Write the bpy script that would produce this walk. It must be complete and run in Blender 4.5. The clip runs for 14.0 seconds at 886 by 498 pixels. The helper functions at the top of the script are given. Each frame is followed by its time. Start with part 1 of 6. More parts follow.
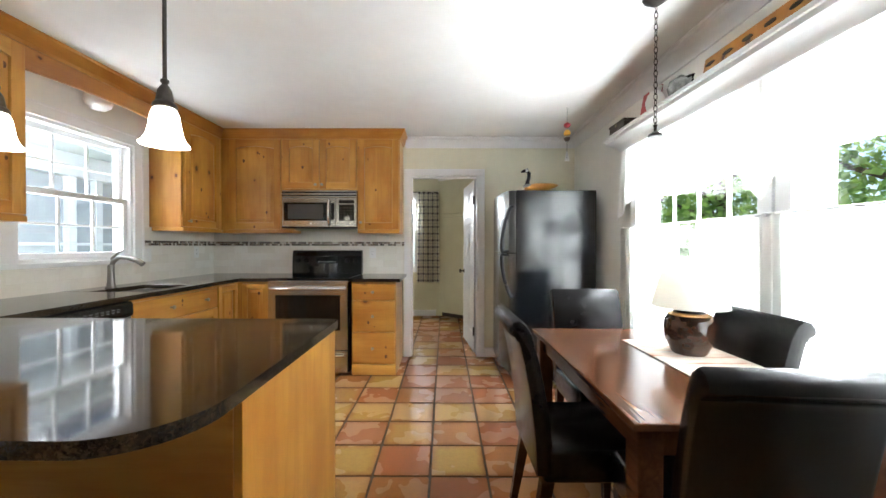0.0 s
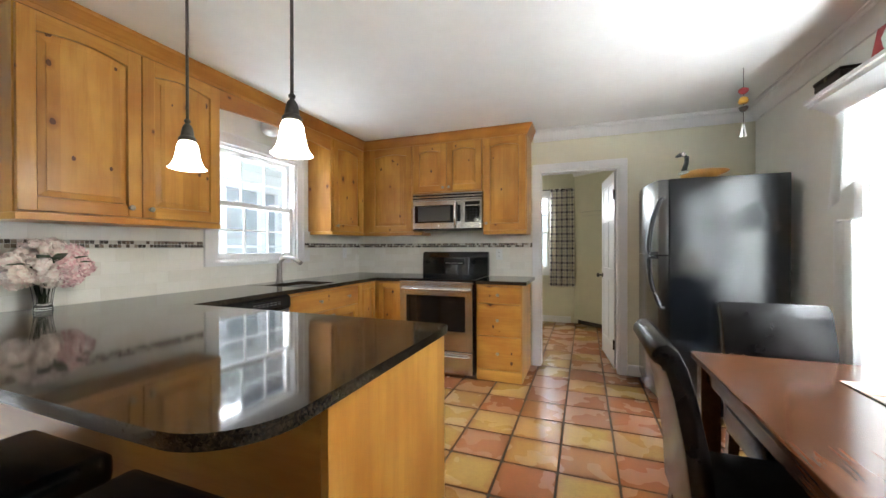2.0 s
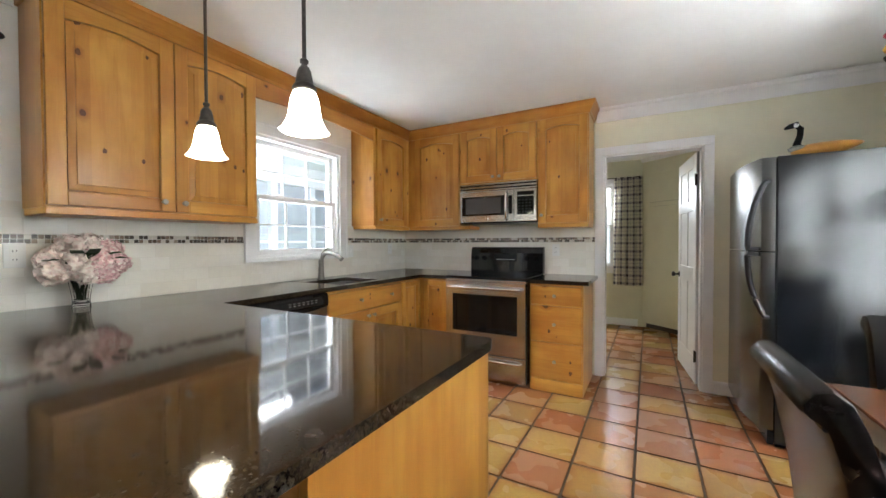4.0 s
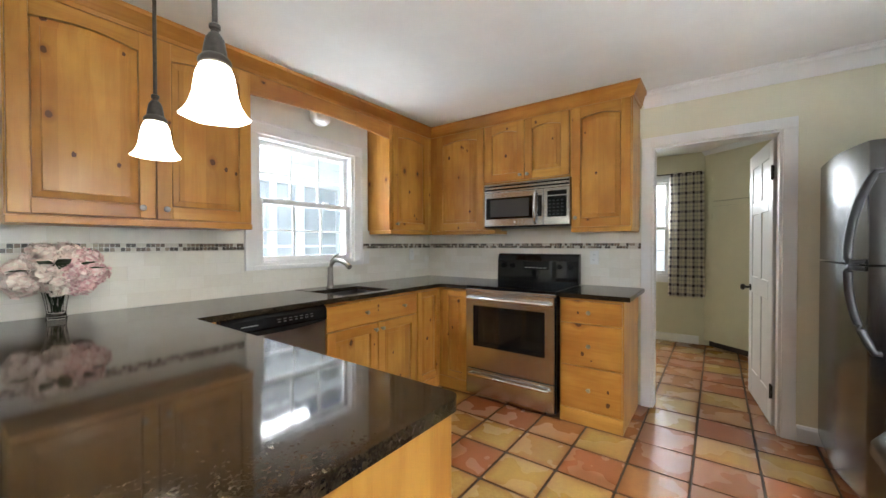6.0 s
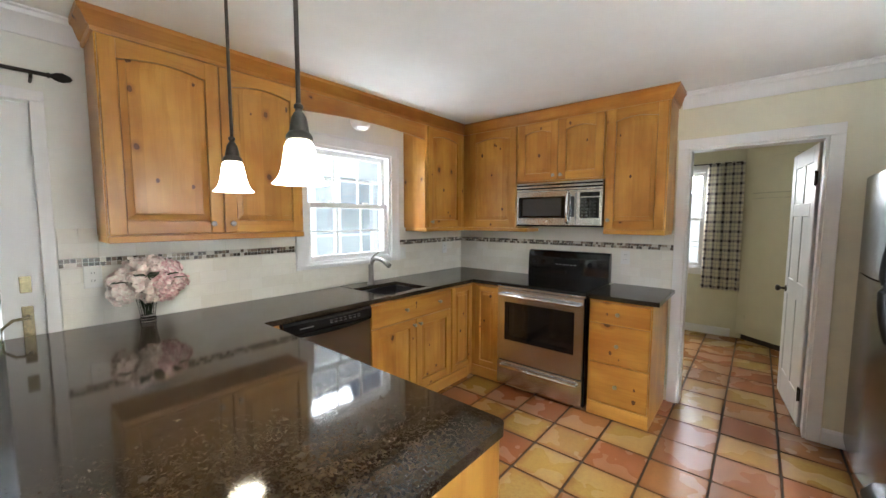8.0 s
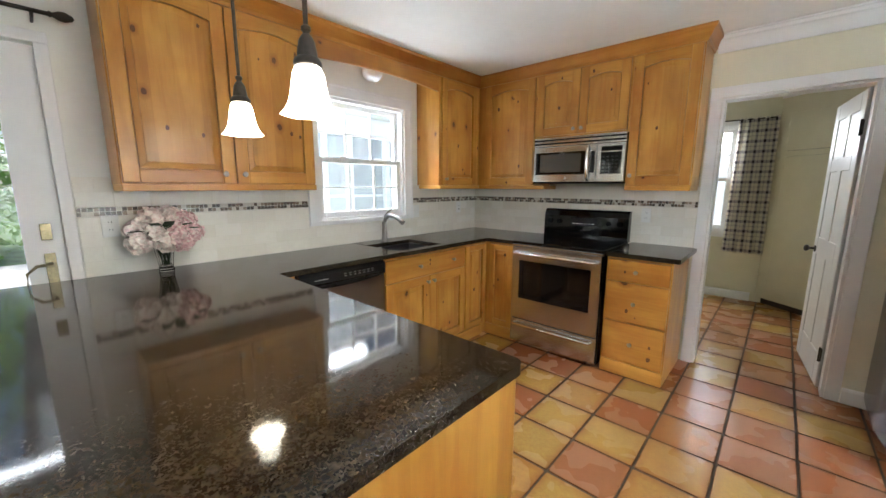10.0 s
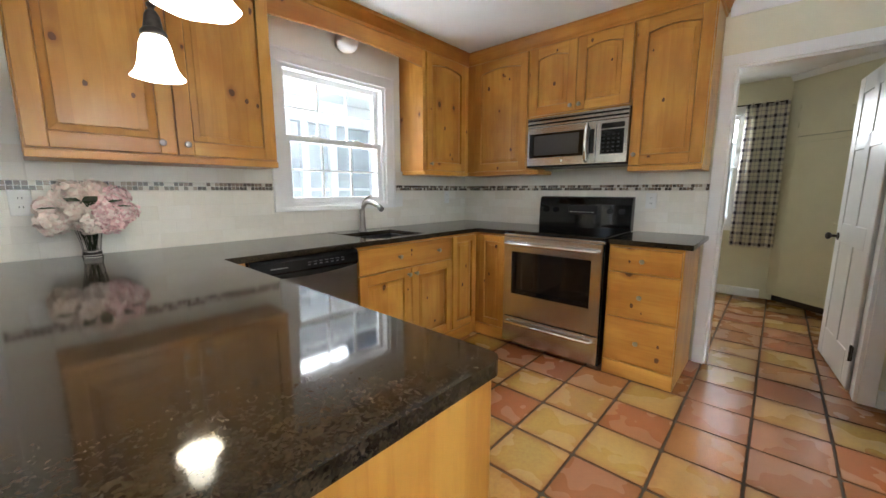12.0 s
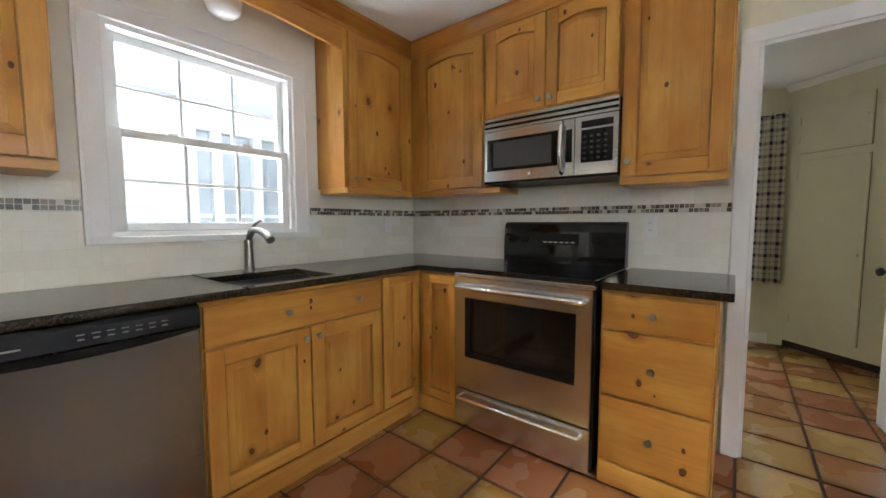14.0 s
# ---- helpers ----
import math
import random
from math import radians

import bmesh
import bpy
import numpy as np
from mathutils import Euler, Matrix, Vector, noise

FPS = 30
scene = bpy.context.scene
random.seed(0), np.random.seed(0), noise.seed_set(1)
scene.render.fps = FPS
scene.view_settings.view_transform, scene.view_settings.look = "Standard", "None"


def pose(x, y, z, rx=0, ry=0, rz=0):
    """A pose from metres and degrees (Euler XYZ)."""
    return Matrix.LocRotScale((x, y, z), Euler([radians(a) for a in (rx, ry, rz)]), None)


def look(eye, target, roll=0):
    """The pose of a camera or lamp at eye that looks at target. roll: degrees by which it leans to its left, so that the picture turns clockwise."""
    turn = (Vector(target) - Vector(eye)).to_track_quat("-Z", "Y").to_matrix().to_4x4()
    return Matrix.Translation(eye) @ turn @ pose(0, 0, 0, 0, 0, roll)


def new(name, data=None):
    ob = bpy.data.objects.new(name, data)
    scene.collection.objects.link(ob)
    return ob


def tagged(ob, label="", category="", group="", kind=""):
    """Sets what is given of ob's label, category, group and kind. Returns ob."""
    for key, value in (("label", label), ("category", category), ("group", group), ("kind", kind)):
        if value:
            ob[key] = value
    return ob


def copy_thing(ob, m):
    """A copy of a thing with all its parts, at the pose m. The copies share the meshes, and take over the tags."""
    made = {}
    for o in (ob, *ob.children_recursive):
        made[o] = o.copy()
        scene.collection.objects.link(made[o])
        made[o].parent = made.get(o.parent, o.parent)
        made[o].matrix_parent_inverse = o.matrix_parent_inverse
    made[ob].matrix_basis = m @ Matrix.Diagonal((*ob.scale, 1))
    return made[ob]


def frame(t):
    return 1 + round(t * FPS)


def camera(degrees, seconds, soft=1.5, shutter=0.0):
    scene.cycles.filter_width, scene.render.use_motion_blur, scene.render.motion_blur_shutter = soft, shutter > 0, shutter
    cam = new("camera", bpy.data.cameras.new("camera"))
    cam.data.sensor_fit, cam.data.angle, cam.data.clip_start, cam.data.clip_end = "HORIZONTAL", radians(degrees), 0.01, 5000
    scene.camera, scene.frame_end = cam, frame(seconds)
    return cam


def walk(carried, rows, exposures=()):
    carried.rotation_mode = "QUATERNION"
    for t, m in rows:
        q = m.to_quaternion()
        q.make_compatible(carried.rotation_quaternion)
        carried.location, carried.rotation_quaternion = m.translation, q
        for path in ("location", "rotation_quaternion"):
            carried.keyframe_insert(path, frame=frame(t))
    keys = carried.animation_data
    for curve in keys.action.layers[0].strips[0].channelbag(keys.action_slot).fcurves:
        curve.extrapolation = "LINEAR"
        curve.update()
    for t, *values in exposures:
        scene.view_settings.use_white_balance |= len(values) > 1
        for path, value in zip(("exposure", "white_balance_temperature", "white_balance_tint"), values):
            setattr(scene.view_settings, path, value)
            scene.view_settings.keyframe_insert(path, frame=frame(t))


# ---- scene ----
cam = camera(99.9, 14.0)
PATH = [
    (0, (0.969, 2.824, 1.246), (0.961, 4.824, 1.228), 0.1),
    (0.5, (1.033, 2.945, 1.235), (0.909, 4.941, 1.224), -0.0),
    (1, (1.056, 2.979, 1.226), (0.732, 4.953, 1.23), -0.1),
    (1.5, (1.051, 2.994, 1.248), (0.507, 4.919, 1.24), -0.1),
    (2, (1.033, 3.0, 1.242), (0.321, 4.869, 1.233), -0.1),
    (2.5, (1.032, 3.025, 1.236), (0.203, 4.846, 1.227), -0.1),
    (3, (1.006, 3.055, 1.252), (0.114, 4.845, 1.231), -0.1),
    (5.5, (0.931, 3.677, 1.221), (-0.18, 5.339, 1.192), -0.2),
    (6, (0.995, 3.7, 1.279), (-0.188, 5.312, 1.254), -0.1),
    (6.5, (1.027, 3.681, 1.386), (-0.188, 5.27, 1.36), -0.0),
    (7, (1.027, 3.617, 1.471), (-0.201, 5.195, 1.422), 0.1),
    (7.5, (1.034, 3.567, 1.481), (-0.227, 5.117, 1.4), 0.1),
    (8, (1.022, 3.542, 1.494), (-0.264, 5.066, 1.331), 0.1),
    (8.5, (1.009, 3.54, 1.473), (-0.288, 5.044, 1.239), 0.1),
    (9, (1.011, 3.548, 1.456), (-0.299, 5.032, 1.174), 0.2),
    (11.5, (0.913, 3.643, 1.273), (-0.412, 5.098, 0.919), 0.1),
    (12, (0.878, 3.843, 1.241), (-0.439, 5.317, 0.931), -0.0),
    (12.5, (0.823, 4.028, 1.252), (-0.467, 5.536, 1.001), 0.0),
    (13, (0.742, 4.235, 1.22), (-0.529, 5.767, 1.024), 0.0),
    (13.5, (0.626, 4.429, 1.221), (-0.613, 5.99, 1.059), 0.0),
    (14, (0.538, 4.657, 1.193), (-0.696, 6.225, 1.049), -0.1),
]
walk(cam, [(t, look(eye, target, roll)) for t, eye, target, roll in PATH], [(0, 0.85, 6150, 9), (3, 0.78, 6150, 9), (9, 0.74, 6150, 9), (12.5, 0.60, 6150, 9), (14, 0.46, 6150, 9)])

# ---- world, sun, daylight, exposure ----
world = bpy.data.worlds.new("world")
scene.world = world
world.use_nodes = True
wn = world.node_tree.nodes
sky = wn.new("ShaderNodeTexSky")
sky.sky_type = "NISHITA"
sky.sun_disc = False
sky.sun_elevation, sky.sun_rotation = radians(60), radians(180)
wn["Background"].inputs["Strength"].default_value = 0.15
world.node_tree.links.new(sky.outputs["Color"], wn["Background"].inputs["Color"])


def lamp_sun():
    d = bpy.data.lights.new("sun", "SUN")
    d.energy, d.angle, d.color = 4.0, radians(0.5), (1.0, 0.95, 0.87)
    ob = new("sun", d)
    az, el = radians(180), radians(60)
    way = Vector((math.sin(az) * math.cos(el), math.cos(az) * math.cos(el), math.sin(el)))
    ob.matrix_world = Matrix.Translation((6, 0, 8)) @ way.to_track_quat("Z", "Y").to_matrix().to_4x4()
    return ob


def lamp_area(name, eye, target, w, h, energy, color=(1, 1, 1)):
    d = bpy.data.lights.new(name, "AREA")
    d.shape, d.size, d.size_y, d.energy, d.color = "RECTANGLE", w, h, energy, color
    ob = new(name, d)
    ob.matrix_world = look(eye, target)
    return ob


def lamp_point(name, at, energy, color, radius=0.03):
    d = bpy.data.lights.new(name, "POINT")
    d.energy, d.color, d.shadow_soft_size = energy, color, radius
    ob = new(name, d)
    ob.location = at
    return ob


SUN = lamp_sun()
DAY = (0.95, 0.98, 1.0)
lamp_area("sky_light_dining_window", (3.05, 4.4, 2.45), (1.2, 4.4, 0.5), 2.6, 0.9, 310, DAY)
lamp_area("ground_light_dining_window", (3.15, 4.4, -0.1), (1.6, 4.4, 2.44), 2.6, 1.0, 660, DAY)
lamp_area("sky_light_sink_window", (-2.15, 5.48, 2.55), (-0.6, 5.48, 0.6), 1.0, 0.8, 150, DAY)
lamp_area("ground_light_sink_window", (-2.2, 5.48, 0.55), (-0.9, 5.48, 2.44), 1.0, 0.7, 44, DAY)
lamp_area("sky_light_patio_door", (-2.25, 2.7, 2.55), (-0.6, 2.7, 0.4), 1.8, 0.8, 52, DAY)
lamp_area("sky_light_utility_window", (0.1, 9.95, 2.3), (0.6, 7.6, 1.75), 0.9, 0.9, 65, DAY)
lamp_point("bulb_pendant", (0.003, 4.11, 1.64), 4, (1.0, 0.86, 0.68))
lamp_point("bulb_pendant", (-0.675, 4.185, 1.65), 4, (1.0, 0.86, 0.68))


# ---- materials ----
def make(name):
    m = bpy.data.materials.new(name)
    m.use_nodes = True
    b = m.node_tree.nodes["Principled BSDF"]
    return m, m.node_tree, b


def nd(t, kind, **vals):
    n = t.nodes.new("ShaderNode" + kind)
    for k, v in vals.items():
        n.inputs[k.replace("_", " ")].default_value = v
    return n


def ramp(t, fac, stops):
    r = t.nodes.new("ShaderNodeValToRGB")
    e = r.color_ramp.elements
    while len(e) < len(stops):
        e.new(0.5)
    for el, (p, c) in zip(e, stops):
        el.position = p
        el.color = (*c, 1)
    t.links.new(fac, r.inputs["Fac"])
    return r.outputs["Color"]


def mix(t, fac, a, b, mode="MIX"):
    n = t.nodes.new("ShaderNodeMix")
    n.data_type, n.blend_type = "RGBA", mode
    for idx, v in ((0, fac), (6, a), (7, b)):
        if isinstance(v, (int, float)):
            n.inputs[idx].default_value = v
        elif isinstance(v, tuple):
            n.inputs[idx].default_value = (*v, 1)
        else:
            t.links.new(v, n.inputs[idx])
    return n.outputs[2]


def mth(t, op, a, b=0.0):
    n = t.nodes.new("ShaderNodeMath")
    n.operation = op
    for i, v in enumerate((a, b)):
        if isinstance(v, (int, float)):
            n.inputs[i].default_value = v
        else:
            t.links.new(v, n.inputs[i])
    return n.outputs[0]


def coords(t, scale=(1, 1, 1), jitter=0.0):
    """Object coordinates, scaled, shifted at random from object to object."""
    c = t.nodes.new("ShaderNodeTexCoord").outputs["Object"]
    if jitter:
        r = t.nodes.new("ShaderNodeObjectInfo").outputs["Random"]
        k = t.nodes.new("ShaderNodeVectorMath")
        k.operation = "SCALE"
        k.inputs[0].default_value = (7.3, 13.7, 5.1)
        t.links.new(mth(t, "MULTIPLY", r, jitter), k.inputs["Scale"])
        a = t.nodes.new("ShaderNodeVectorMath")
        t.links.new(c, a.inputs[0])
        t.links.new(k.outputs[0], a.inputs[1])
        c = a.outputs[0]
    mp = t.nodes.new("ShaderNodeMapping")
    mp.inputs["Scale"].default_value = scale
    t.links.new(c, mp.inputs["Vector"])
    return mp.outputs["Vector"]


def noise_tex(t, vec, scale, detail=4, rough=0.55, distort=0.0):
    n = nd(t, "TexNoise", Scale=scale, Detail=detail, Roughness=rough, Distortion=distort)
    t.links.new(vec, n.inputs["Vector"])
    return n.outputs["Fac"]


def bump(t, b, height, strength, distance=0.002):
    n = nd(t, "Bump", Strength=strength, Distance=distance)
    t.links.new(height, n.inputs["Height"])
    t.links.new(n.outputs["Normal"], b.inputs["Normal"])


def pine(name, axis, multiplier=(1.0, 1.0, 1.0)):
    """Honey-coloured knotty pine; axis 0: the grain runs level, 2: upright. The last argument multiplies the colour."""
    m, t, b = make(name)
    sep = t.nodes.new("ShaderNodeSeparateXYZ")
    t.links.new(coords(t, (1, 1, 1), 1.0), sep.inputs[0])
    u, v = mth(t, "ADD", sep.outputs[0], sep.outputs[1]), sep.outputs[2]
    along, across = (u, v) if axis == 0 else (v, u)

    def flat(ka, kc):
        c = t.nodes.new("ShaderNodeCombineXYZ")
        t.links.new(mth(t, "MULTIPLY", along, ka), c.inputs[0])
        t.links.new(mth(t, "MULTIPLY", across, kc), c.inputs[1])
        return c.outputs[0]
    vo = nd(t, "TexVoronoi", Scale=4.3, Randomness=1.0)
    vo.voronoi_dimensions = "2D"
    wob = nd(t, "TexNoise", Scale=26.0, Detail=3.0)
    t.links.new(flat(1, 1), wob.inputs["Vector"])
    add = t.nodes.new("ShaderNodeVectorMath")
    add.operation = "MULTIPLY_ADD"
    t.links.new(wob.outputs["Color"], add.inputs[0])
    add.inputs[1].default_value = (0.014, 0.012, 0.0)
    t.links.new(flat(0.72, 1), add.inputs[2])
    t.links.new(add.outputs[0], vo.inputs["Vector"])
    rc = t.nodes.new("ShaderNodeSeparateColor")
    t.links.new(vo.outputs["Color"], rc.inputs[0])
    some = mth(t, "GREATER_THAN", rc.outputs[0], 0.70)
    size = mth(t, "MULTIPLY_ADD", mth(t, "POWER", rc.outputs[1], 2.0), 0.05)
    size.node.inputs[2].default_value = 0.026
    dist = vo.outputs["Distance"]
    # the grain bends round the knots
    bend = mth(t, "MULTIPLY", mth(t, "POWER", 2.718, mth(t, "MULTIPLY", dist, -9.0)), mth(t, "MULTIPLY", some, 0.05))
    c = t.nodes.new("ShaderNodeCombineXYZ")
    t.links.new(mth(t, "MULTIPLY", along, 0.085), c.inputs[0])
    t.links.new(mth(t, "ADD", across, bend), c.inputs[1])
    g = noise_tex(t, c.outputs[0], 24, 5, 0.62, 0.5)
    fine = noise_tex(t, flat(0.03, 1), 230, 3, 0.6)
    blot = noise_tex(t, flat(0.6, 1), 4, 3, 0.5)
    board = t.nodes.new("ShaderNodeTexWhiteNoise")
    board.noise_dimensions = "1D"
    t.links.new(mth(t, "FLOOR", mth(t, "MULTIPLY", across, 9.5)), board.inputs["W"])
    col = ramp(t, g, [(0.25, (0.605, 0.318, 0.070)), (0.48, (0.560, 0.284, 0.057)), (0.60, (0.505, 0.236, 0.044)), (0.78, (0.585, 0.306, 0.065))])
    col = mix(t, ramp(t, blot, [(0.36, (0, 0, 0)), (0.70, (0.85, 0.85, 0.85))]), col, (0.36, 0.130, 0.021))
    col = mix(t, 1.0, col, ramp(t, board.outputs["Value"], [(0.0, (0.86, 0.82, 0.76)), (0.5, (1.0, 1.0, 1.0)), (1.0, (1.08, 1.10, 1.14))]), "MULTIPLY")
    col = mix(t, mth(t, "MULTIPLY", fine, 0.14), col, (0.28, 0.095, 0.018))
    halo = t.nodes.new("ShaderNodeMapRange")
    t.links.new(mth(t, "DIVIDE", dist, size), halo.inputs["Value"])
    for k, x in (("From Min", 0.9), ("From Max", 2.6), ("To Min", 0.75), ("To Max", 0.0)):
        halo.inputs[k].default_value = x
    col = mix(t, mth(t, "MULTIPLY", halo.outputs[0], some), col, (0.26, 0.080, 0.016))
    core = mth(t, "MULTIPLY", mth(t, "LESS_THAN", dist, size), some)
    col = mix(t, mth(t, "MULTIPLY", core, 0.9), col, (0.080, 0.023, 0.008))
    if multiplier != (1.0, 1.0, 1.0):
        col = mix(t, 1.0, col, multiplier, "MULTIPLY")
    t.links.new(col, b.inputs["Base Color"])
    b.inputs["Roughness"].default_value = 0.28
    b.inputs["Specular IOR Level"].default_value = 0.45
    bump(t, b, g, 0.05)
    return m


def granite():
    """Dark polished granite: brown and grey grains of several sizes, with scattered pale crystals."""
    m, t, b = make("brown_granite")
    v = coords(t)
    jit = nd(t, "TexNoise", Scale=90.0, Detail=3.0)
    t.links.new(v, jit.inputs["Vector"])
    warp = t.nodes.new("ShaderNodeVectorMath")
    warp.operation = "MULTIPLY_ADD"
    t.links.new(jit.outputs["Color"], warp.inputs[0])
    warp.inputs[1].default_value = (0.012, 0.012, 0.012)
    t.links.new(v, warp.inputs[2])

    def grains(scale):
        vo = nd(t, "TexVoronoi", Scale=scale)
        t.links.new(warp.outputs[0], vo.inputs["Vector"])
        sep = t.nodes.new("ShaderNodeSeparateColor")
        t.links.new(vo.outputs["Color"], sep.inputs[0])
        return sep.outputs, vo.outputs["Distance"]
    small, _ = grains(240.0)
    mid, _ = grains(120.0)
    large, far = grains(27.0)
    big = noise_tex(t, v, 5, 4, 0.6, 0.8)
    col = ramp(t, small[0], [(0.0, (0.008, 0.007, 0.006)), (0.45, (0.019, 0.014, 0.010)), (0.75, (0.034, 0.025, 0.017)), (1.0, (0.052, 0.041, 0.030))])
    col = mix(t, ramp(t, mid[0], [(0.5, (0, 0, 0)), (0.8, (0.5, 0.5, 0.5))]), col, (0.016, 0.013, 0.011))
    col = mix(t, ramp(t, mid[1], [(0.65, (0, 0, 0)), (0.90, (0.35, 0.35, 0.35))]), col, (0.070, 0.050, 0.030))
    pale = mth(t, "MULTIPLY", ramp(t, large[0], [(0.80, (0, 0, 0)), (0.94, (0.35, 0.35, 0.35))]), ramp(t, far, [(0.22, (1, 1, 1)), (0.42, (0, 0, 0))]))
    col = mix(t, pale, col, (0.085, 0.076, 0.064))
    col = mix(t, ramp(t, big, [(0.42, (0, 0, 0)), (0.68, (0.4, 0.4, 0.4))]), col, (0.050, 0.034, 0.019))
    t.links.new(col, b.inputs["Base Color"])
    b.inputs["Roughness"].default_value = 0.07
    b.inputs["Specular IOR Level"].default_value = 0.40
    return m


def saltillo(name, stops, other, rim=True):
    """A glazed clay tile whose tone is drawn from stops, flushed with another firing colour."""
    m, t, b = make(name)
    v = coords(t, (1, 1, 1), 5.0)
    r = t.nodes.new("ShaderNodeObjectInfo").outputs["Random"]
    n1 = noise_tex(t, v, 4.0, 2, 0.5)
    n2 = noise_tex(t, v, 60, 3, 0.6)
    n3 = noise_tex(t, v, 45, 4, 0.7)
    col = ramp(t, r, stops)
    col = mix(t, ramp(t, n1, [(0.40, (0, 0, 0)), (0.75, (0.14, 0.14, 0.14))]), col, other)
    col = mix(t, ramp(t, n3, [(0.30, (0.32, 0.32, 0.32)), (0.60, (0, 0, 0))]), col, (0.20, 0.085, 0.035))
    col = mix(t, mth(t, "MULTIPLY", n2, 0.22), col, (0.24, 0.10, 0.045))
    if rim:
        # worn, darker edges of each tile
        sp = t.nodes.new("ShaderNodeSeparateXYZ")
        t.links.new(coords(t), sp.inputs[0])
        e = mth(t, "MAXIMUM", mth(t, "ABSOLUTE", sp.outputs[0]), mth(t, "ABSOLUTE", sp.outputs[1]))
        e = mth(t, "ADD", e, mth(t, "MULTIPLY", mth(t, "SUBTRACT", noise_tex(t, v, 18, 3, 0.5), 0.5), 0.035))
        col = mix(t, ramp(t, e, [(0.100, (0, 0, 0)), (0.156, (0.7, 0.7, 0.7))]), col, (0.22, 0.085, 0.031))
    t.links.new(col, b.inputs["Base Color"])
    t.links.new(mth(t, "MULTIPLY_ADD", n1, 0.22), b.inputs["Roughness"])
    b.inputs["Roughness"].links[0].from_node.inputs[2].default_value = 0.16
    b.inputs["Specular IOR Level"].default_value = 0.34
    bump(t, b, n1, 0.2, 0.006)
    return m


def plain(name, color, rough=0.5, metal=0.0, var=0.06, scale=6.0, bumps=0.0, bscale=150.0, spec=0.5, trans=0.0, coat=0.0):
    m, t, b = make(name)
    v = coords(t)
    n = noise_tex(t, v, scale, 4, 0.6)
    lo = tuple(c * (1 - var) for c in color)
    hi = tuple(min(1, c * (1 + var)) for c in color)
    t.links.new(ramp(t, n, [(0.3, lo), (0.7, hi)]), b.inputs["Base Color"])
    b.inputs["Roughness"].default_value = rough
    b.inputs["Metallic"].default_value = metal
    b.inputs["Specular IOR Level"].default_value = spec
    b.inputs["Transmission Weight"].default_value = trans
    b.inputs["Coat Weight"].default_value = coat
    if bumps:
        bump(t, b, noise_tex(t, v, bscale, 3, 0.6), bumps)
    return m


def brushed(name, color, rough, axis):
    m, t, b = make(name)
    s = [200.0, 200.0, 200.0]
    s[axis] = 2.0
    g = noise_tex(t, coords(t, tuple(s)), 1.0, 2, 0.5)
    t.links.new(ramp(t, g, [(0.3, tuple(c * 0.985 for c in color)), (0.7, color)]), b.inputs["Base Color"])
    b.inputs["Metallic"].default_value = 1.0
    t.links.new(mth(t, "MULTIPLY_ADD", g, 0.015), b.inputs["Roughness"])
    b.inputs["Roughness"].links[0].from_node.inputs[2].default_value = rough
    return m


def glass(name, tint=(1, 1, 1), rough=0.0):
    m, t, b = make(name)
    b.inputs["Base Color"].default_value = (*tint, 1)
    b.inputs["Transmission Weight"].default_value = 1.0
    b.inputs["Roughness"].default_value = rough
    b.inputs["IOR"].default_value = 1.45
    return m


def lit_glass(name, color, power):
    """Frosted glass of a lamp that is on."""
    m, t, b = make(name)
    b.inputs["Base Color"].default_value = (0.9, 0.85, 0.75, 1)
    b.inputs["Roughness"].default_value = 0.4
    n = noise_tex(t, coords(t), 14, 3, 0.6, 1.5)
    t.links.new(ramp(t, n, [(0.3, color), (0.7, tuple(min(1, c * 1.15) for c in color))]), b.inputs["Emission Color"])
    b.inputs["Emission Strength"].default_value = power
    return m


def cloth(name, color, sheer=0.0):
    m, t, b = make(name)
    g = noise_tex(t, coords(t, (1, 1, 1)), 240, 2, 0.5)
    t.links.new(ramp(t, g, [(0.3, tuple(c * 0.93 for c in color)), (0.7, color)]), b.inputs["Base Color"])
    b.inputs["Roughness"].default_value = 0.9
    b.inputs["Specular IOR Level"].default_value = 0.1
    if sheer:
        out = t.nodes["Material Output"]
        tr = nd(t, "BsdfTranslucent", Color=(*color, 1))
        ms = t.nodes.new("ShaderNodeMixShader")
        ms.inputs[0].default_value = sheer
        t.links.new(b.outputs[0], ms.inputs[1])
        t.links.new(tr.outputs[0], ms.inputs[2])
        t.links.new(ms.outputs[0], out.inputs["Surface"])
    return m


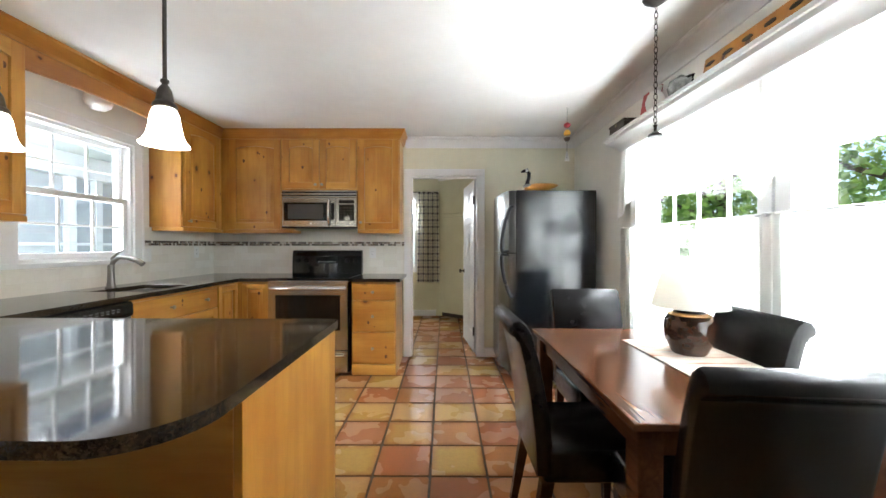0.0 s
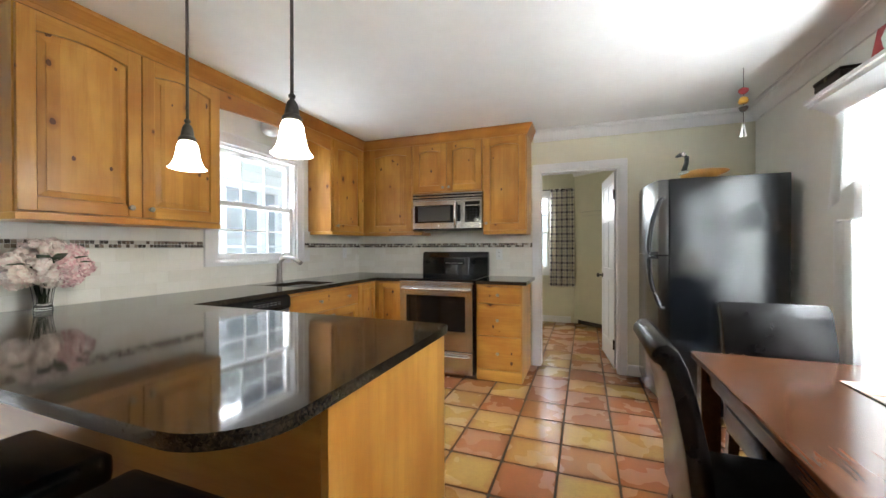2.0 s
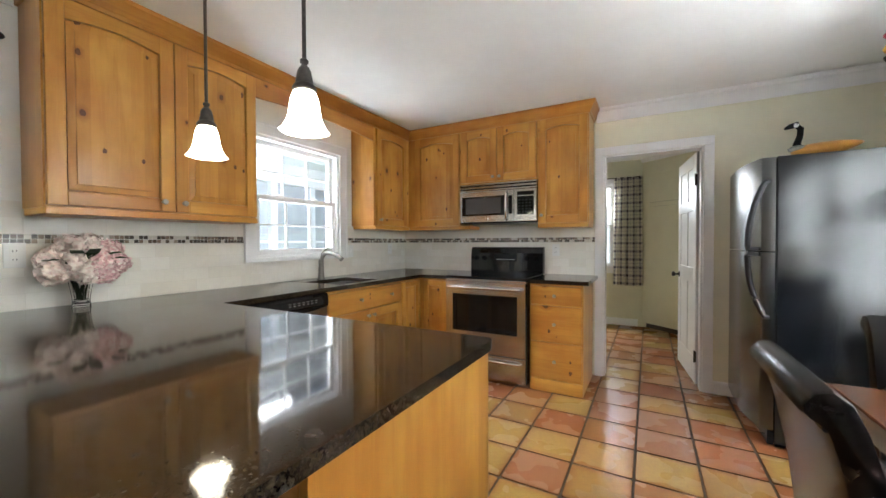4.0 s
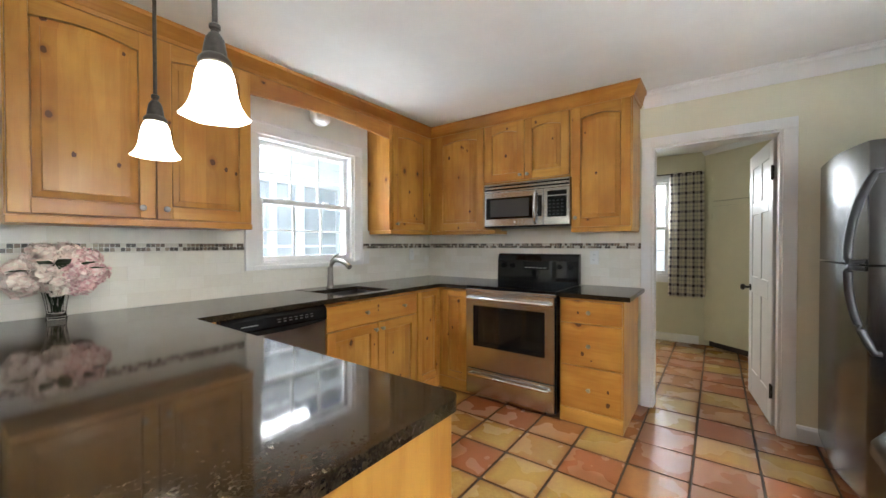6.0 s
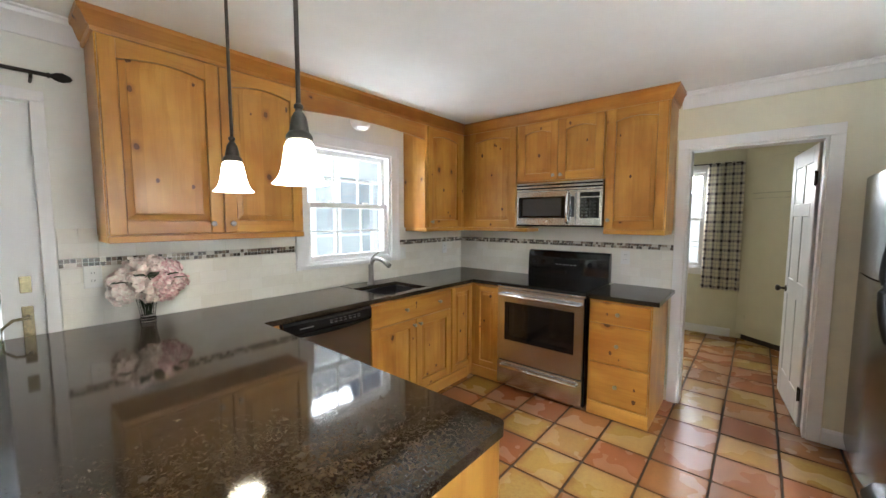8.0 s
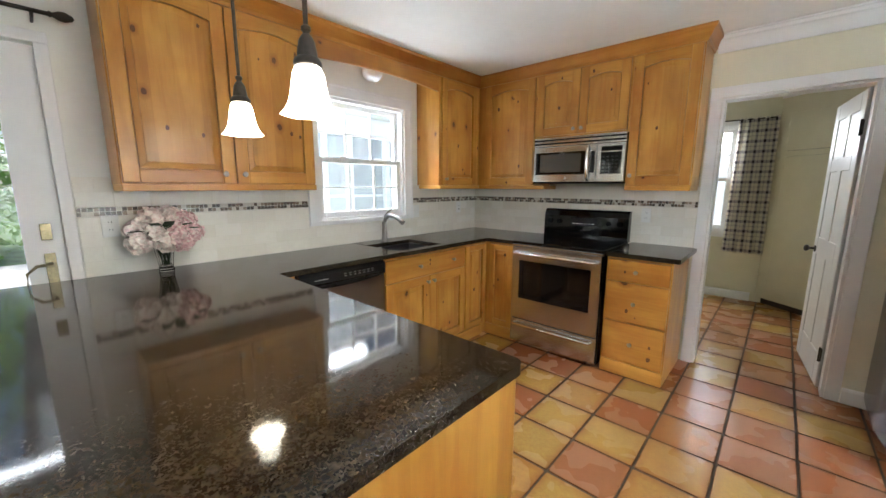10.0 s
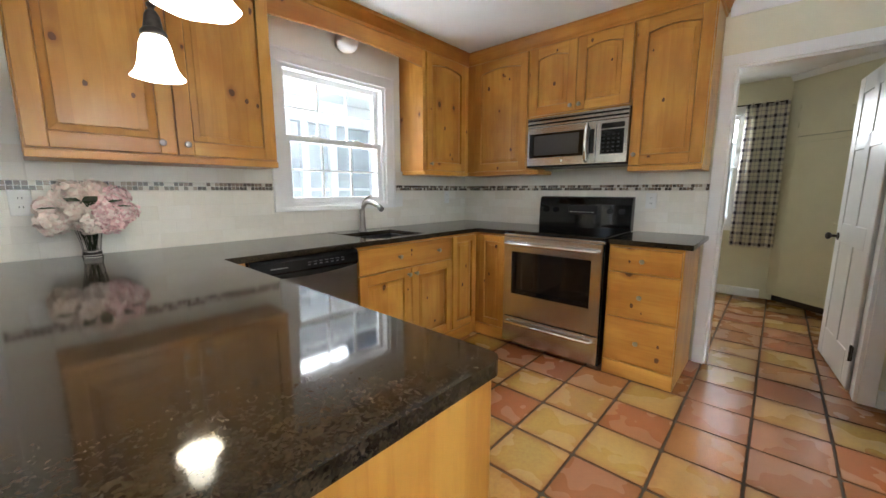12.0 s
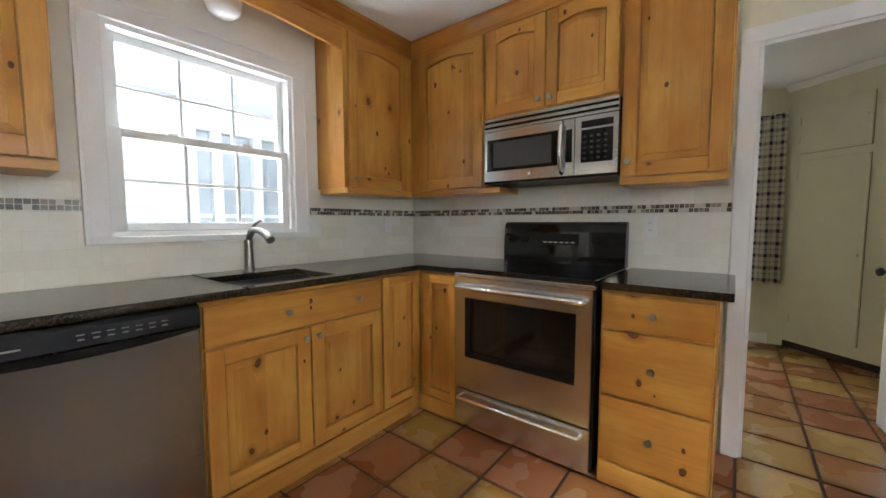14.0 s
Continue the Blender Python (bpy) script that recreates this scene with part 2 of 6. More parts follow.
def plaid():
    m, t, b = make("plaid_cotton")
    c = t.nodes.new("ShaderNodeTexCoord").outputs["UV"]
    sep = t.nodes.new("ShaderNodeSeparateXYZ")
    t.links.new(c, sep.inputs[0])

    def bands(sock, wide, thin):
        f = mth(t, "FRACT", mth(t, "MULTIPLY", sock, 1 / 0.118))
        w = mth(t, "LESS_THAN", mth(t, "ABSOLUTE", mth(t, "SUBTRACT", f, 0.3)), wide)
        k = mth(t, "LESS_THAN", mth(t, "ABSOLUTE", mth(t, "SUBTRACT", f, 0.78)), thin)
        return mth(t, "MAXIMUM", w, mth(t, "MULTIPLY", k, 0.8))
    bx, bz = bands(sep.outputs[0], 0.135, 0.03), bands(sep.outputs[1], 0.135, 0.03)
    k = mth(t, "MULTIPLY", mth(t, "ADD", bx, bz), 0.5)
    col = ramp(t, k, [(0.0, (0.93, 0.90, 0.78)), (0.5, (0.56, 0.54, 0.54)), (1.0, (0.035, 0.035, 0.065))])
    g = noise_tex(t, coords(t), 300, 2, 0.5)
    c = mix(t, mth(t, "MULTIPLY", g, 0.15), col, (0.5, 0.45, 0.35))
    t.links.new(c, b.inputs["Base Color"])
    b.inputs["Roughness"].default_value = 0.9
    tr = nd(t, "BsdfTranslucent")
    t.links.new(c, tr.inputs["Color"])
    ms = t.nodes.new("ShaderNodeMixShader")
    ms.inputs[0].default_value = 0.42
    t.links.new(b.outputs[0], ms.inputs[1])
    t.links.new(tr.outputs[0], ms.inputs[2])
    t.links.new(ms.outputs[0], t.nodes["Material Output"].inputs["Surface"])
    return m


def hued(name, stops, rough, bumps=0.0, island=True):
    """Colour at random from piece to piece."""
    m, t, b = make(name)
    if island:
        r = t.nodes.new("ShaderNodeNewGeometry").outputs["Random Per Island"]
    else:
        r = t.nodes.new("ShaderNodeObjectInfo").outputs["Random"]
    n = noise_tex(t, coords(t, (1, 1, 1), 3.0), 25, 4, 0.6)
    c = ramp(t, r, stops)
    t.links.new(mix(t, mth(t, "MULTIPLY", n, 0.25), c, (0.5, 0.46, 0.40)), b.inputs["Base Color"])
    b.inputs["Roughness"].default_value = rough
    if bumps:
        bump(t, b, n, bumps, 0.004)
    return m


def enamel():
    """Pebbled black enamel with an unevenly wiped gloss."""
    m, t, b = make("textured_black_enamel")
    v = coords(t)
    wipe = noise_tex(t, v, 4, 4, 0.6, 0.4)
    b.inputs["Base Color"].default_value = (0.008, 0.009, 0.011, 1)
    t.links.new(ramp(t, wipe, [(0.3, (0.06, 0.06, 0.06)), (0.7, (0.16, 0.16, 0.16))]), b.inputs["Roughness"])
    b.inputs["Specular IOR Level"].default_value = 0.65
    bump(t, b, noise_tex(t, v, 70, 3, 0.6), 0.2)
    return m


PX = PY = pine("knotty_pine_level", 0)
PZ = pine("knotty_pine_upright", 2)
# the same pine, multiplied darker and redder for crown and valance
PCR = pine("knotty_pine_darker", 0, (0.88, 0.79, 0.70))
GRANITE = granite()
YEL_C, TAN_C, ORA_C, RED_C, PNK_C = (0.40, 0.255, 0.060), (0.345, 0.195, 0.056), (0.31, 0.140, 0.047), (0.255, 0.088, 0.037), (0.265, 0.124, 0.068)
TILES = {
    "y": saltillo("yellow_clay_tile", [(0.0, YEL_C), (1.0, (0.36, 0.235, 0.068))], ORA_C),
    "m": saltillo("tan_clay_tile", [(0.0, TAN_C), (1.0, (0.37, 0.215, 0.060))], RED_C),
    "o": saltillo("orange_clay_tile", [(0.0, ORA_C), (1.0, (0.29, 0.125, 0.040))], TAN_C),
    "r": saltillo("red_clay_tile", [(0.0, RED_C), (1.0, (0.28, 0.098, 0.040))], ORA_C),
    "p": saltillo("pinkish_clay_tile", [(0.0, PNK_C), (1.0, (0.26, 0.110, 0.052))], RED_C),
}
EDGE = plain("bare_clay_edge", (0.15, 0.065, 0.028), 0.95, var=0.3, scale=40, spec=0.05)
TILE2 = saltillo("mixed_clay_tile", [(0.0, ORA_C), (1.0, TAN_C)], YEL_C, False)
GROUT = plain("floor_grout", (0.06, 0.046, 0.033), 1.0, bumps=0.4, spec=0.05)
WALL = plain("pale_olive_wall_paint", (0.74, 0.71, 0.56), 0.65, var=0.03, bumps=0.05)
WALL2 = plain("off_white_wall_paint", (0.80, 0.80, 0.75), 0.65, var=0.03, bumps=0.05)
UTIL = plain("olive_cream_paint", (0.68, 0.65, 0.49), 0.55, var=0.03, bumps=0.04)
CEIL = plain("white_ceiling_paint", (0.83, 0.83, 0.81), 0.8, var=0.02, bumps=0.06)
WHITE = plain("white_gloss_paint", (0.82, 0.82, 0.82), 0.32, var=0.02)
PLAST = plain("white_plastic", (0.80, 0.80, 0.78), 0.35, var=0.02)
STEEL = brushed("brushed_steel_across", (0.72, 0.75, 0.78), 0.24, 0)
CHROME = plain("polished_steel", (0.86, 0.85, 0.84), 0.14, 1.0, var=0.03)
# the cooker's steel again, its colour darkened for the microwave's dimmer reflections
STEELM = brushed("brushed_steel_shaded", (0.52, 0.51, 0.50), 0.22, 0)
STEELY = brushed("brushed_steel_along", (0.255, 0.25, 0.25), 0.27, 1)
STEELZ = brushed("brushed_steel_upright", (0.185, 0.183, 0.180), 0.24, 2)
NICKEL = plain("brushed_nickel", (0.27, 0.25, 0.23), 0.28, 1.0)
PEWTER = plain("dark_pewter", (0.36, 0.34, 0.32), 0.3, 1.0)
BRONZE = plain("oil_rubbed_bronze", (0.045, 0.038, 0.033), 0.42, 0.7)
RODM = plain("aged_pewter_bronze", (0.10, 0.09, 0.082), 0.38, 0.75, var=0.2, scale=60)
BRASS = plain("worn_brass", (0.22, 0.18, 0.105), 0.28, 1.0, var=0.5, scale=60)
BLACKG = plain("black_glass", (0.006, 0.006, 0.007), 0.05, var=0.1, spec=0.45)
BLACKP = plain("black_plastic", (0.011, 0.011, 0.012), 0.26, spec=0.3)
FRIDGE = enamel()
LEATHER = plain("black_brown_leather", (0.006, 0.0048, 0.0046), 0.24, var=0.3, scale=12, bumps=0.22, bscale=220, spec=0.22)
GLASS = glass("clear_glass")
PANE = glass("window_glass")
SHADE = lit_glass("lit_alabaster_glass", (1.0, 0.87, 0.68), 9.0)
VALANCE = cloth("white_cotton_voile", (0.86, 0.86, 0.84), 0.55)
PLAID = plaid()


# ---- mesh helpers ----
def thing(name, at, label, category, group="", kind=""):
    ob = new(name)
    ob.location = at
    ob.empty_display_size = 0.05
    return tagged(ob, label, category, group, kind)


def base_of(ob):
    p = Vector((0, 0, 0))
    while ob is not None:
        p = p + ob.location
        ob = ob.parent
    return p


def part(name, bm, material, parent=None, label="", smooth=False):
    """One mesh object, built in world coordinates, under a thing or a part."""
    me = bpy.data.meshes.new(name)
    if parent is not None:
        bmesh.ops.translate(bm, verts=bm.verts, vec=-base_of(parent))
    bm.to_mesh(me)
    bm.free()
    me.materials.append(material)
    if smooth:
        for p in me.polygons:
            p.use_smooth = True
        me.set_sharp_from_angle(angle=radians(40))
    ob = new(name, me)
    if parent is not None:
        ob.parent = parent
    if label:
        tagged(ob, label)
    return ob


def setting(name, bm, material, label, category, smooth=False):
    return tagged(part(name, bm, material, None, "", smooth), label, category, "", "structure")


def box(bm, x0, x1, y0, y1, z0, z1, bevel=0.0, seg=2):
    r = bmesh.ops.create_cube(bm, size=1.0)
    vs = r["verts"]
    for v in vs:
        v.co = Vector((x0 + (v.co.x + 0.5) * (x1 - x0), y0 + (v.co.y + 0.5) * (y1 - y0), z0 + (v.co.z + 0.5) * (z1 - z0)))
    if bevel:
        es = list({e for v in vs for e in v.link_edges})
        bmesh.ops.bevel(bm, geom=es, offset=bevel, segments=seg, affect="EDGES", profile=0.6)
    return bm


def bx(x0, x1, y0, y1, z0, z1, bevel=0.0, seg=2):
    return box(bmesh.new(), x0, x1, y0, y1, z0, z1, bevel, seg)


def prism(bm, pts, h0, h1, m=None, bevel=0.0):
    """A polygon (u, v), pulled from h0 to h1 along the third axis, then moved by m."""
    lo = [bm.verts.new((u, v, h0)) for u, v in pts]
    hi = [bm.verts.new((u, v, h1)) for u, v in pts]
    n = len(pts)
    bm.faces.new(lo[::-1])
    top = bm.faces.new(hi)
    for i in range(n):
        bm.faces.new((lo[i], lo[(i + 1) % n], hi[(i + 1) % n], hi[i]))
    if bevel:
        r = bmesh.ops.bevel(bm, geom=list(top.edges), offset=bevel, segments=2, affect="EDGES", profile=0.6)
    if m is not None:
        bm.transform(m)
    return bm


def lathe(bm, profile, at, seg=24, m=None):
    """Turns (radius, height) pairs about the upright axis through at."""
    rings = []
    for r, z in profile:
        rings.append([bm.verts.new((r * math.cos(2 * math.pi * k / seg), r * math.sin(2 * math.pi * k / seg), z)) for k in range(seg)])
    for a, b in zip(rings, rings[1:]):
        for k in range(seg):
            bm.faces.new((a[k], a[(k + 1) % seg], b[(k + 1) % seg], b[k]))
    if profile[0][0] > 1e-4:
        bm.faces.new(rings[0][::-1])
    if profile[-1][0] > 1e-4:
        bm.faces.new(rings[-1])
    vs = [v for ring in rings for v in ring]
    if m is not None:
        bmesh.ops.transform(bm, matrix=m, verts=vs)
    bmesh.ops.translate(bm, verts=vs, vec=at)
    bmesh.ops.remove_doubles(bm, verts=vs, dist=1e-5)
    return bm


def tube(bm, pts, radius, seg=10):
    """A round bar through the points; radius may be a list."""
    pts = [Vector(p) for p in pts]
    rings = []
    up = Vector((0, 0, 1))
    for i, p in enumerate(pts):
        d = (pts[min(i + 1, len(pts) - 1)] - pts[max(i - 1, 0)]).normalized()
        ref = up if abs(d.dot(up)) < 0.95 else Vector((0, 1, 0))
        a = d.cross(ref).normalized()
        b = a.cross(d)
        r = radius[i] if isinstance(radius, (list, tuple)) else radius
        rings.append([bm.verts.new(p + r * (math.cos(2 * math.pi * k / seg) * a + math.sin(2 * math.pi * k / seg) * b)) for k in range(seg)])
    for a, b in zip(rings, rings[1:]):
        for k in range(seg):
            bm.faces.new((a[k], b[k], b[(k + 1) % seg], a[(k + 1) % seg]))
    bm.faces.new(rings[0])
    bm.faces.new(rings[-1][::-1])
    return bm


def sweep(profile, way, only=None):
    """A profile of (out, z) carried along (x, y) corners; out is to the left of the way."""
    bm = bmesh.new()
    way = [Vector(p) for p in way]
    rows = []
    for i, p in enumerate(way):
        d0 = (way[i] - way[i - 1]).normalized() if i else (way[1] - way[0]).normalized()
        d1 = (way[i + 1] - way[i]).normalized() if i + 1 < len(way) else d0
        n0, n1 = Vector((-d0.y, d0.x)), Vector((-d1.y, d1.x))
        n = (n0 + n1).normalized()
        k = 1 / max(0.3, n.dot(n0))
        rows.append([bm.verts.new((p.x + n.x * k * o, p.y + n.y * k * o, z)) for o, z in profile])
    m = len(profile)
    if only is not None:
        rows = rows[only:only + 2]
    for a, b in zip(rows, rows[1:]):
        for j in range(m):
            bm.faces.new((a[j], a[(j + 1) % m], b[(j + 1) % m], b[j]))
    bm.faces.new(rows[0])
    bm.faces.new(rows[-1][::-1])
    for v in [v for v in bm.verts if not v.link_faces]:
        bm.verts.remove(v)
    bmesh.ops.recalc_face_normals(bm, faces=bm.faces)
    return bm


def ring(axis, at, thick, outer, inner):
    """One connected frame round an opening; outer and inner are (u0, u1, z0, z1)."""
    bm = bmesh.new()
    loops = []
    for h in (at, at + thick):
        for u0, u1, z0, z1 in (outer, inner):
            q = [(u0, z0), (u1, z0), (u1, z1), (u0, z1)]
            loops.append([bm.verts.new((h, u, z) if axis == "x" else (u, h, z)) for u, z in q])
    fo, fi, bo, bi = loops
    for k in range(4):
        j = (k + 1) % 4
        for p, q in ((fo, fi), (bi, bo), (bo, fo), (fi, bi)):
            bm.faces.new((p[k], p[j], q[j], q[k]))
    bmesh.ops.recalc_face_normals(bm, faces=bm.faces)
    return bm


def wall_with_holes(axis, at, thick, u0, u1, z0, z1, holes):
    """A wall with openings through it. axis 'x': a wall at x=at that runs along y. thick: signed."""
    us = sorted({u0, u1, *[h[0] for h in holes], *[h[1] for h in holes]})
    zs = sorted({z0, z1, *[h[2] for h in holes], *[h[3] for h in holes]})
    bm = bmesh.new()
    a, b = min(at, at + thick), max(at, at + thick)
    for i in range(len(us) - 1):
        solid = []
        for j in range(len(zs) - 1):
            cu, cz = (us[i] + us[i + 1]) / 2, (zs[j] + zs[j + 1]) / 2
            if not any(h[0] < cu < h[1] and h[2] < cz < h[3] for h in holes):
                if solid and abs(solid[-1][1] - zs[j]) < 1e-6:
                    solid[-1][1] = zs[j + 1]
                else:
                    solid.append([zs[j], zs[j + 1]])
        for s0, s1 in solid:
            if axis == "x":
                box(bm, a, b, us[i], us[i + 1], s0, s1)
            else:
                box(bm, us[i], us[i + 1], a, b, s0, s1)
    return bm


# ---- the room's measures ----
WX = -1.625       # face of the wall with the sink window
BY = 7.0          # face of the wall with the cooker
EX = 2.42         # face of the wall with the dining windows
SY = -1.0         # face of the wall behind
H = 2.44          # ceiling
UX, UY = -1.345, 6.68   # faces of the upper cabinets' bodies
LX, LY = -1.03, 6.405  # faces of the base cabinets' bodies
CT = 0.93         # worktop
FY = 9.44         # far wall of the utility room

setting("floor", bx(WX - 0.2, EX + 0.2, SY - 0.2, FY + 0.2, -0.12, -0.006), GROUT, "brown mortar bed under terracotta floor tiles", "floor")
setting("ceiling", bx(WX - 0.2, EX + 0.2, SY - 0.2, FY + 0.2, H, H + 0.15), CEIL, "smooth white painted ceiling", "ceiling")
SINK_WIN = (5.045, 5.915, 1.131, 2.067)
PATIO = (1.75, 3.66, 0.02, 2.04)
setting("wall_west", wall_with_holes("x", WX, -0.16, SY - 0.2, BY + 0.12, 0, H, [SINK_WIN, PATIO]), WALL2, "off-white painted wall with sink window and patio door", "wall")
DOORWAY = (0.59, 1.345, 0.0, 2.03)
setting("wall_north", wall_with_holes("y", BY, 0.12, WX, EX + 0.2, 0, H, [DOORWAY]), WALL, "pale olive painted wall with a doorway", "wall")
WIN_A, WIN_B = (4.54, 5.62, 0.62, 2.02), (3.28, 4.37, 0.62, 2.02)
setting("wall_east", wall_with_holes("x", EX, 0.16, SY - 0.2, BY, 0, H, [WIN_A, WIN_B]), WALL2, "off-white painted wall with two tall windows", "wall")
setting("wall_south", bx(WX, EX, SY - 0.16, SY, 0, H), WALL2, "plain off-white wall behind the dining area", "wall")
UWIN = (-0.30, 0.50, 0.86, 2.12)
setting("wall_utility_north", wall_with_holes("y", FY, 0.14, -1.0, 2.1, 0, H, [UWIN]), UTIL, "olive cream painted utility room wall with window", "wall")
setting("wall_utility_west", bx(-1.1, -1.0, BY + 0.12, FY, 0, H), UTIL, "plain olive cream utility room wall", "wall")
setting("wall_utility_east", bx(1.50, 1.60, BY + 0.12, FY, 0, H), UTIL, "plain olive cream utility room wall", "wall")

# crown moulding, baseboards, casings
CROWN = [(0, H - 0.105), (0.012, H - 0.105), (0.016, H - 0.085), (0.035, H - 0.06), (0.06, H - 0.035), (0.075, H - 0.03), (0.08, H - 0.012), (0.095, H - 0.008), (0.095, H), (0, H)]
setting("trim_crown", sweep(CROWN, [(EX, SY), (EX, BY), (0.53, BY)]), WHITE, "white painted stepped crown moulding", "moulding", True)
setting("trim_crown_west", sweep(CROWN, [(WX, 3.85), (WX, SY)]), WHITE, "white painted stepped crown moulding", "moulding", True)
BASE = [(0, 0.0), (0.016, 0.0), (0.016, 0.085), (0.010, 0.10), (0.0, 0.105)]
setting("baseboard", sweep(BASE, [(EX, SY), (EX, BY), (1.42, BY)]), WHITE, "white painted baseboard", "baseboard")
setting("baseboard_west", sweep(BASE, [(WX, 1.65), (WX, SY)]), WHITE, "white painted baseboard", "baseboard")
setting("baseboard_utility", sweep(BASE, [(0.82, FY), (-1.0, FY)]), WHITE, "white painted baseboard of the utility room", "baseboard")


def casing(parent, axis, at, u0, u1, z0, z1, w, proud, sill=0.0):
    """Painted boards round an opening, on the face at; proud is signed."""
    def bar(a, b, c, d, nm):
        lo, hi = min(at, at + proud), max(at, at + proud)
        bm = bx(lo, hi, a, b, c, d, 0.004) if axis == "x" else bx(a, b, lo, hi, c, d, 0.004)
        part(nm, bm, WHITE, parent)
    bar(u0 - w, u0, z0, z1, "side_casing")
    bar(u1, u1 + w, z0, z1, "side_casing")
    bar(u0 - w, u1 + w, z1, z1 + w, "head_casing")
    if sill:
        bar(u0 - w, u1 + w, z0 - sill, z0, "sill_casing")


# doorway to the utility room
dw = thing("door_1", (0.97, BY, 0), "open white painted panel door in a white cased doorway", "door", "", "structure")
casing(dw, "y", BY, DOORWAY[0], DOORWAY[1], 0, DOORWAY[3], 0.072, -0.016)
for x0, x1 in ((DOORWAY[0], DOORWAY[0] + 0.016), (DOORWAY[1] - 0.016, DOORWAY[1])):
    part("jamb", bx(x0, x1, BY + 0.002, BY + 0.13, 0, DOORWAY[3]), WHITE, dw)
part("jamb", bx(DOORWAY[0] + 0.016, DOORWAY[1] - 0.016, BY + 0.002, BY + 0.13, DOORWAY[3] - 0.016, DOORWAY[3]), WHITE, dw)


def open_door():
    """The leaf, hinged at the doorway's east jamb, swung into the utility room."""
    w, h, t = 0.735, 2.0, 0.035
    hinge = Matrix.Translation((1.326, BY + 0.135, 0.012)) @ Matrix.Rotation(radians(96.5), 4, "Z")
    bm = bmesh.new()
    box(bm, 0, w, -t / 2 + 0.006, t / 2 - 0.006, 0, h)
    st = 0.11
    bars = [(0, st, 0, h), (w - st, w, 0, h), (w / 2 - 0.05, w / 2 + 0.05, 0, h), (st, w - st, 0, 0.22), (st, w - st, h - 0.12, h), (st, w - st, 0.86, 1.0), (st, w - st, 1.50, 1.60)]
    for a, b, c, d in bars:
        box(bm, a, b, -t / 2, t / 2, c, d, 0.004, 1)
    bm.transform(hinge)
    leaf = part("leaf", bm, WHITE, dw, "white painted six-panel door leaf")
    for z in (0.24, 1.76):
        bm = bmesh.new()
        box(bm, -0.02, 0.03, t / 2 - 0.004, t / 2 + 0.004, z - 0.045, z + 0.045, 0.001, 1)
        lathe(bm, [(0.007, z - 0.05), (0.007, z + 0.05)], (-0.005, t / 2 + 0.006, 0), 10)
        bm.transform(hinge)
        part("hinge", bm, BRONZE, leaf, "dark bronze butt hinge")
    for s in (1, -1):
        bm = bmesh.new()
        lathe(bm, [(0.027, 0), (0.027, 0.006), (0.010, 0.010), (0.010, 0.035), (0.024, 0.045), (0.027, 0.058), (0.016, 0.068), (0.0, 0.070)], (0, 0, 0), 18, Matrix.Rotation(radians(-90 * s), 4, "X"))
        bmesh.ops.translate(bm, verts=bm.verts, vec=(w - 0.065, s * t / 2, 0.90))
        bm.transform(hinge)
        part("door_knob", bm, BRONZE, leaf, "dark bronze round knob", True)


open_door()


def sash(parent, axis, at, u0, u1, z0, z1, cols, rows, depth=0.035, stile=0.04, bar=0.016):
    """One sash with its glazing bars and panes; at is the middle of its thickness."""
    def b(a0, a1, c0, c1, d):
        return bx(at - d / 2, at + d / 2, a0, a1, c0, c1, 0.003, 1) if axis == "x" else bx(a0, a1, at - d / 2, at + d / 2, c0, c1, 0.003, 1)
    fr = part("sash", b(u0, u0 + stile, z0, z1, depth), WHITE, parent)
    part("stile", b(u1 - stile, u1, z0, z1, depth), WHITE, fr)
    part("rail", b(u0 + stile, u1 - stile, z0, z0 + stile, depth), WHITE, fr)
    part("rail", b(u0 + stile, u1 - stile, z1 - stile, z1, depth), WHITE, fr)
    a0, a1, c0, c1 = u0 + stile, u1 - stile, z0 + stile, z1 - stile
    for i in range(1, cols):
        u = a0 + (a1 - a0) * i / cols
        part("glazing_bar", b(u - bar / 2, u + bar / 2, c0, c1, 0.022), WHITE, fr)
    for j in range(1, rows):
        z = c0 + (c1 - c0) * j / rows
        part("glazing_bar", b(a0, a1, z - bar / 2, z + bar / 2, 0.0215), WHITE, fr)
    for i in range(cols):
        for j in range(rows):
            p0, p1 = a0 + (a1 - a0) * i / cols, a0 + (a1 - a0) * (i + 1) / cols
            q0, q1 = c0 + (c1 - c0) * j / rows, c0 + (c1 - c0) * (j + 1) / rows
            g = part("pane", b(p0 + 0.001, p1 - 0.001, q0 + 0.001, q1 - 0.001, 0.004), PANE, fr)
            g.visible_shadow = False


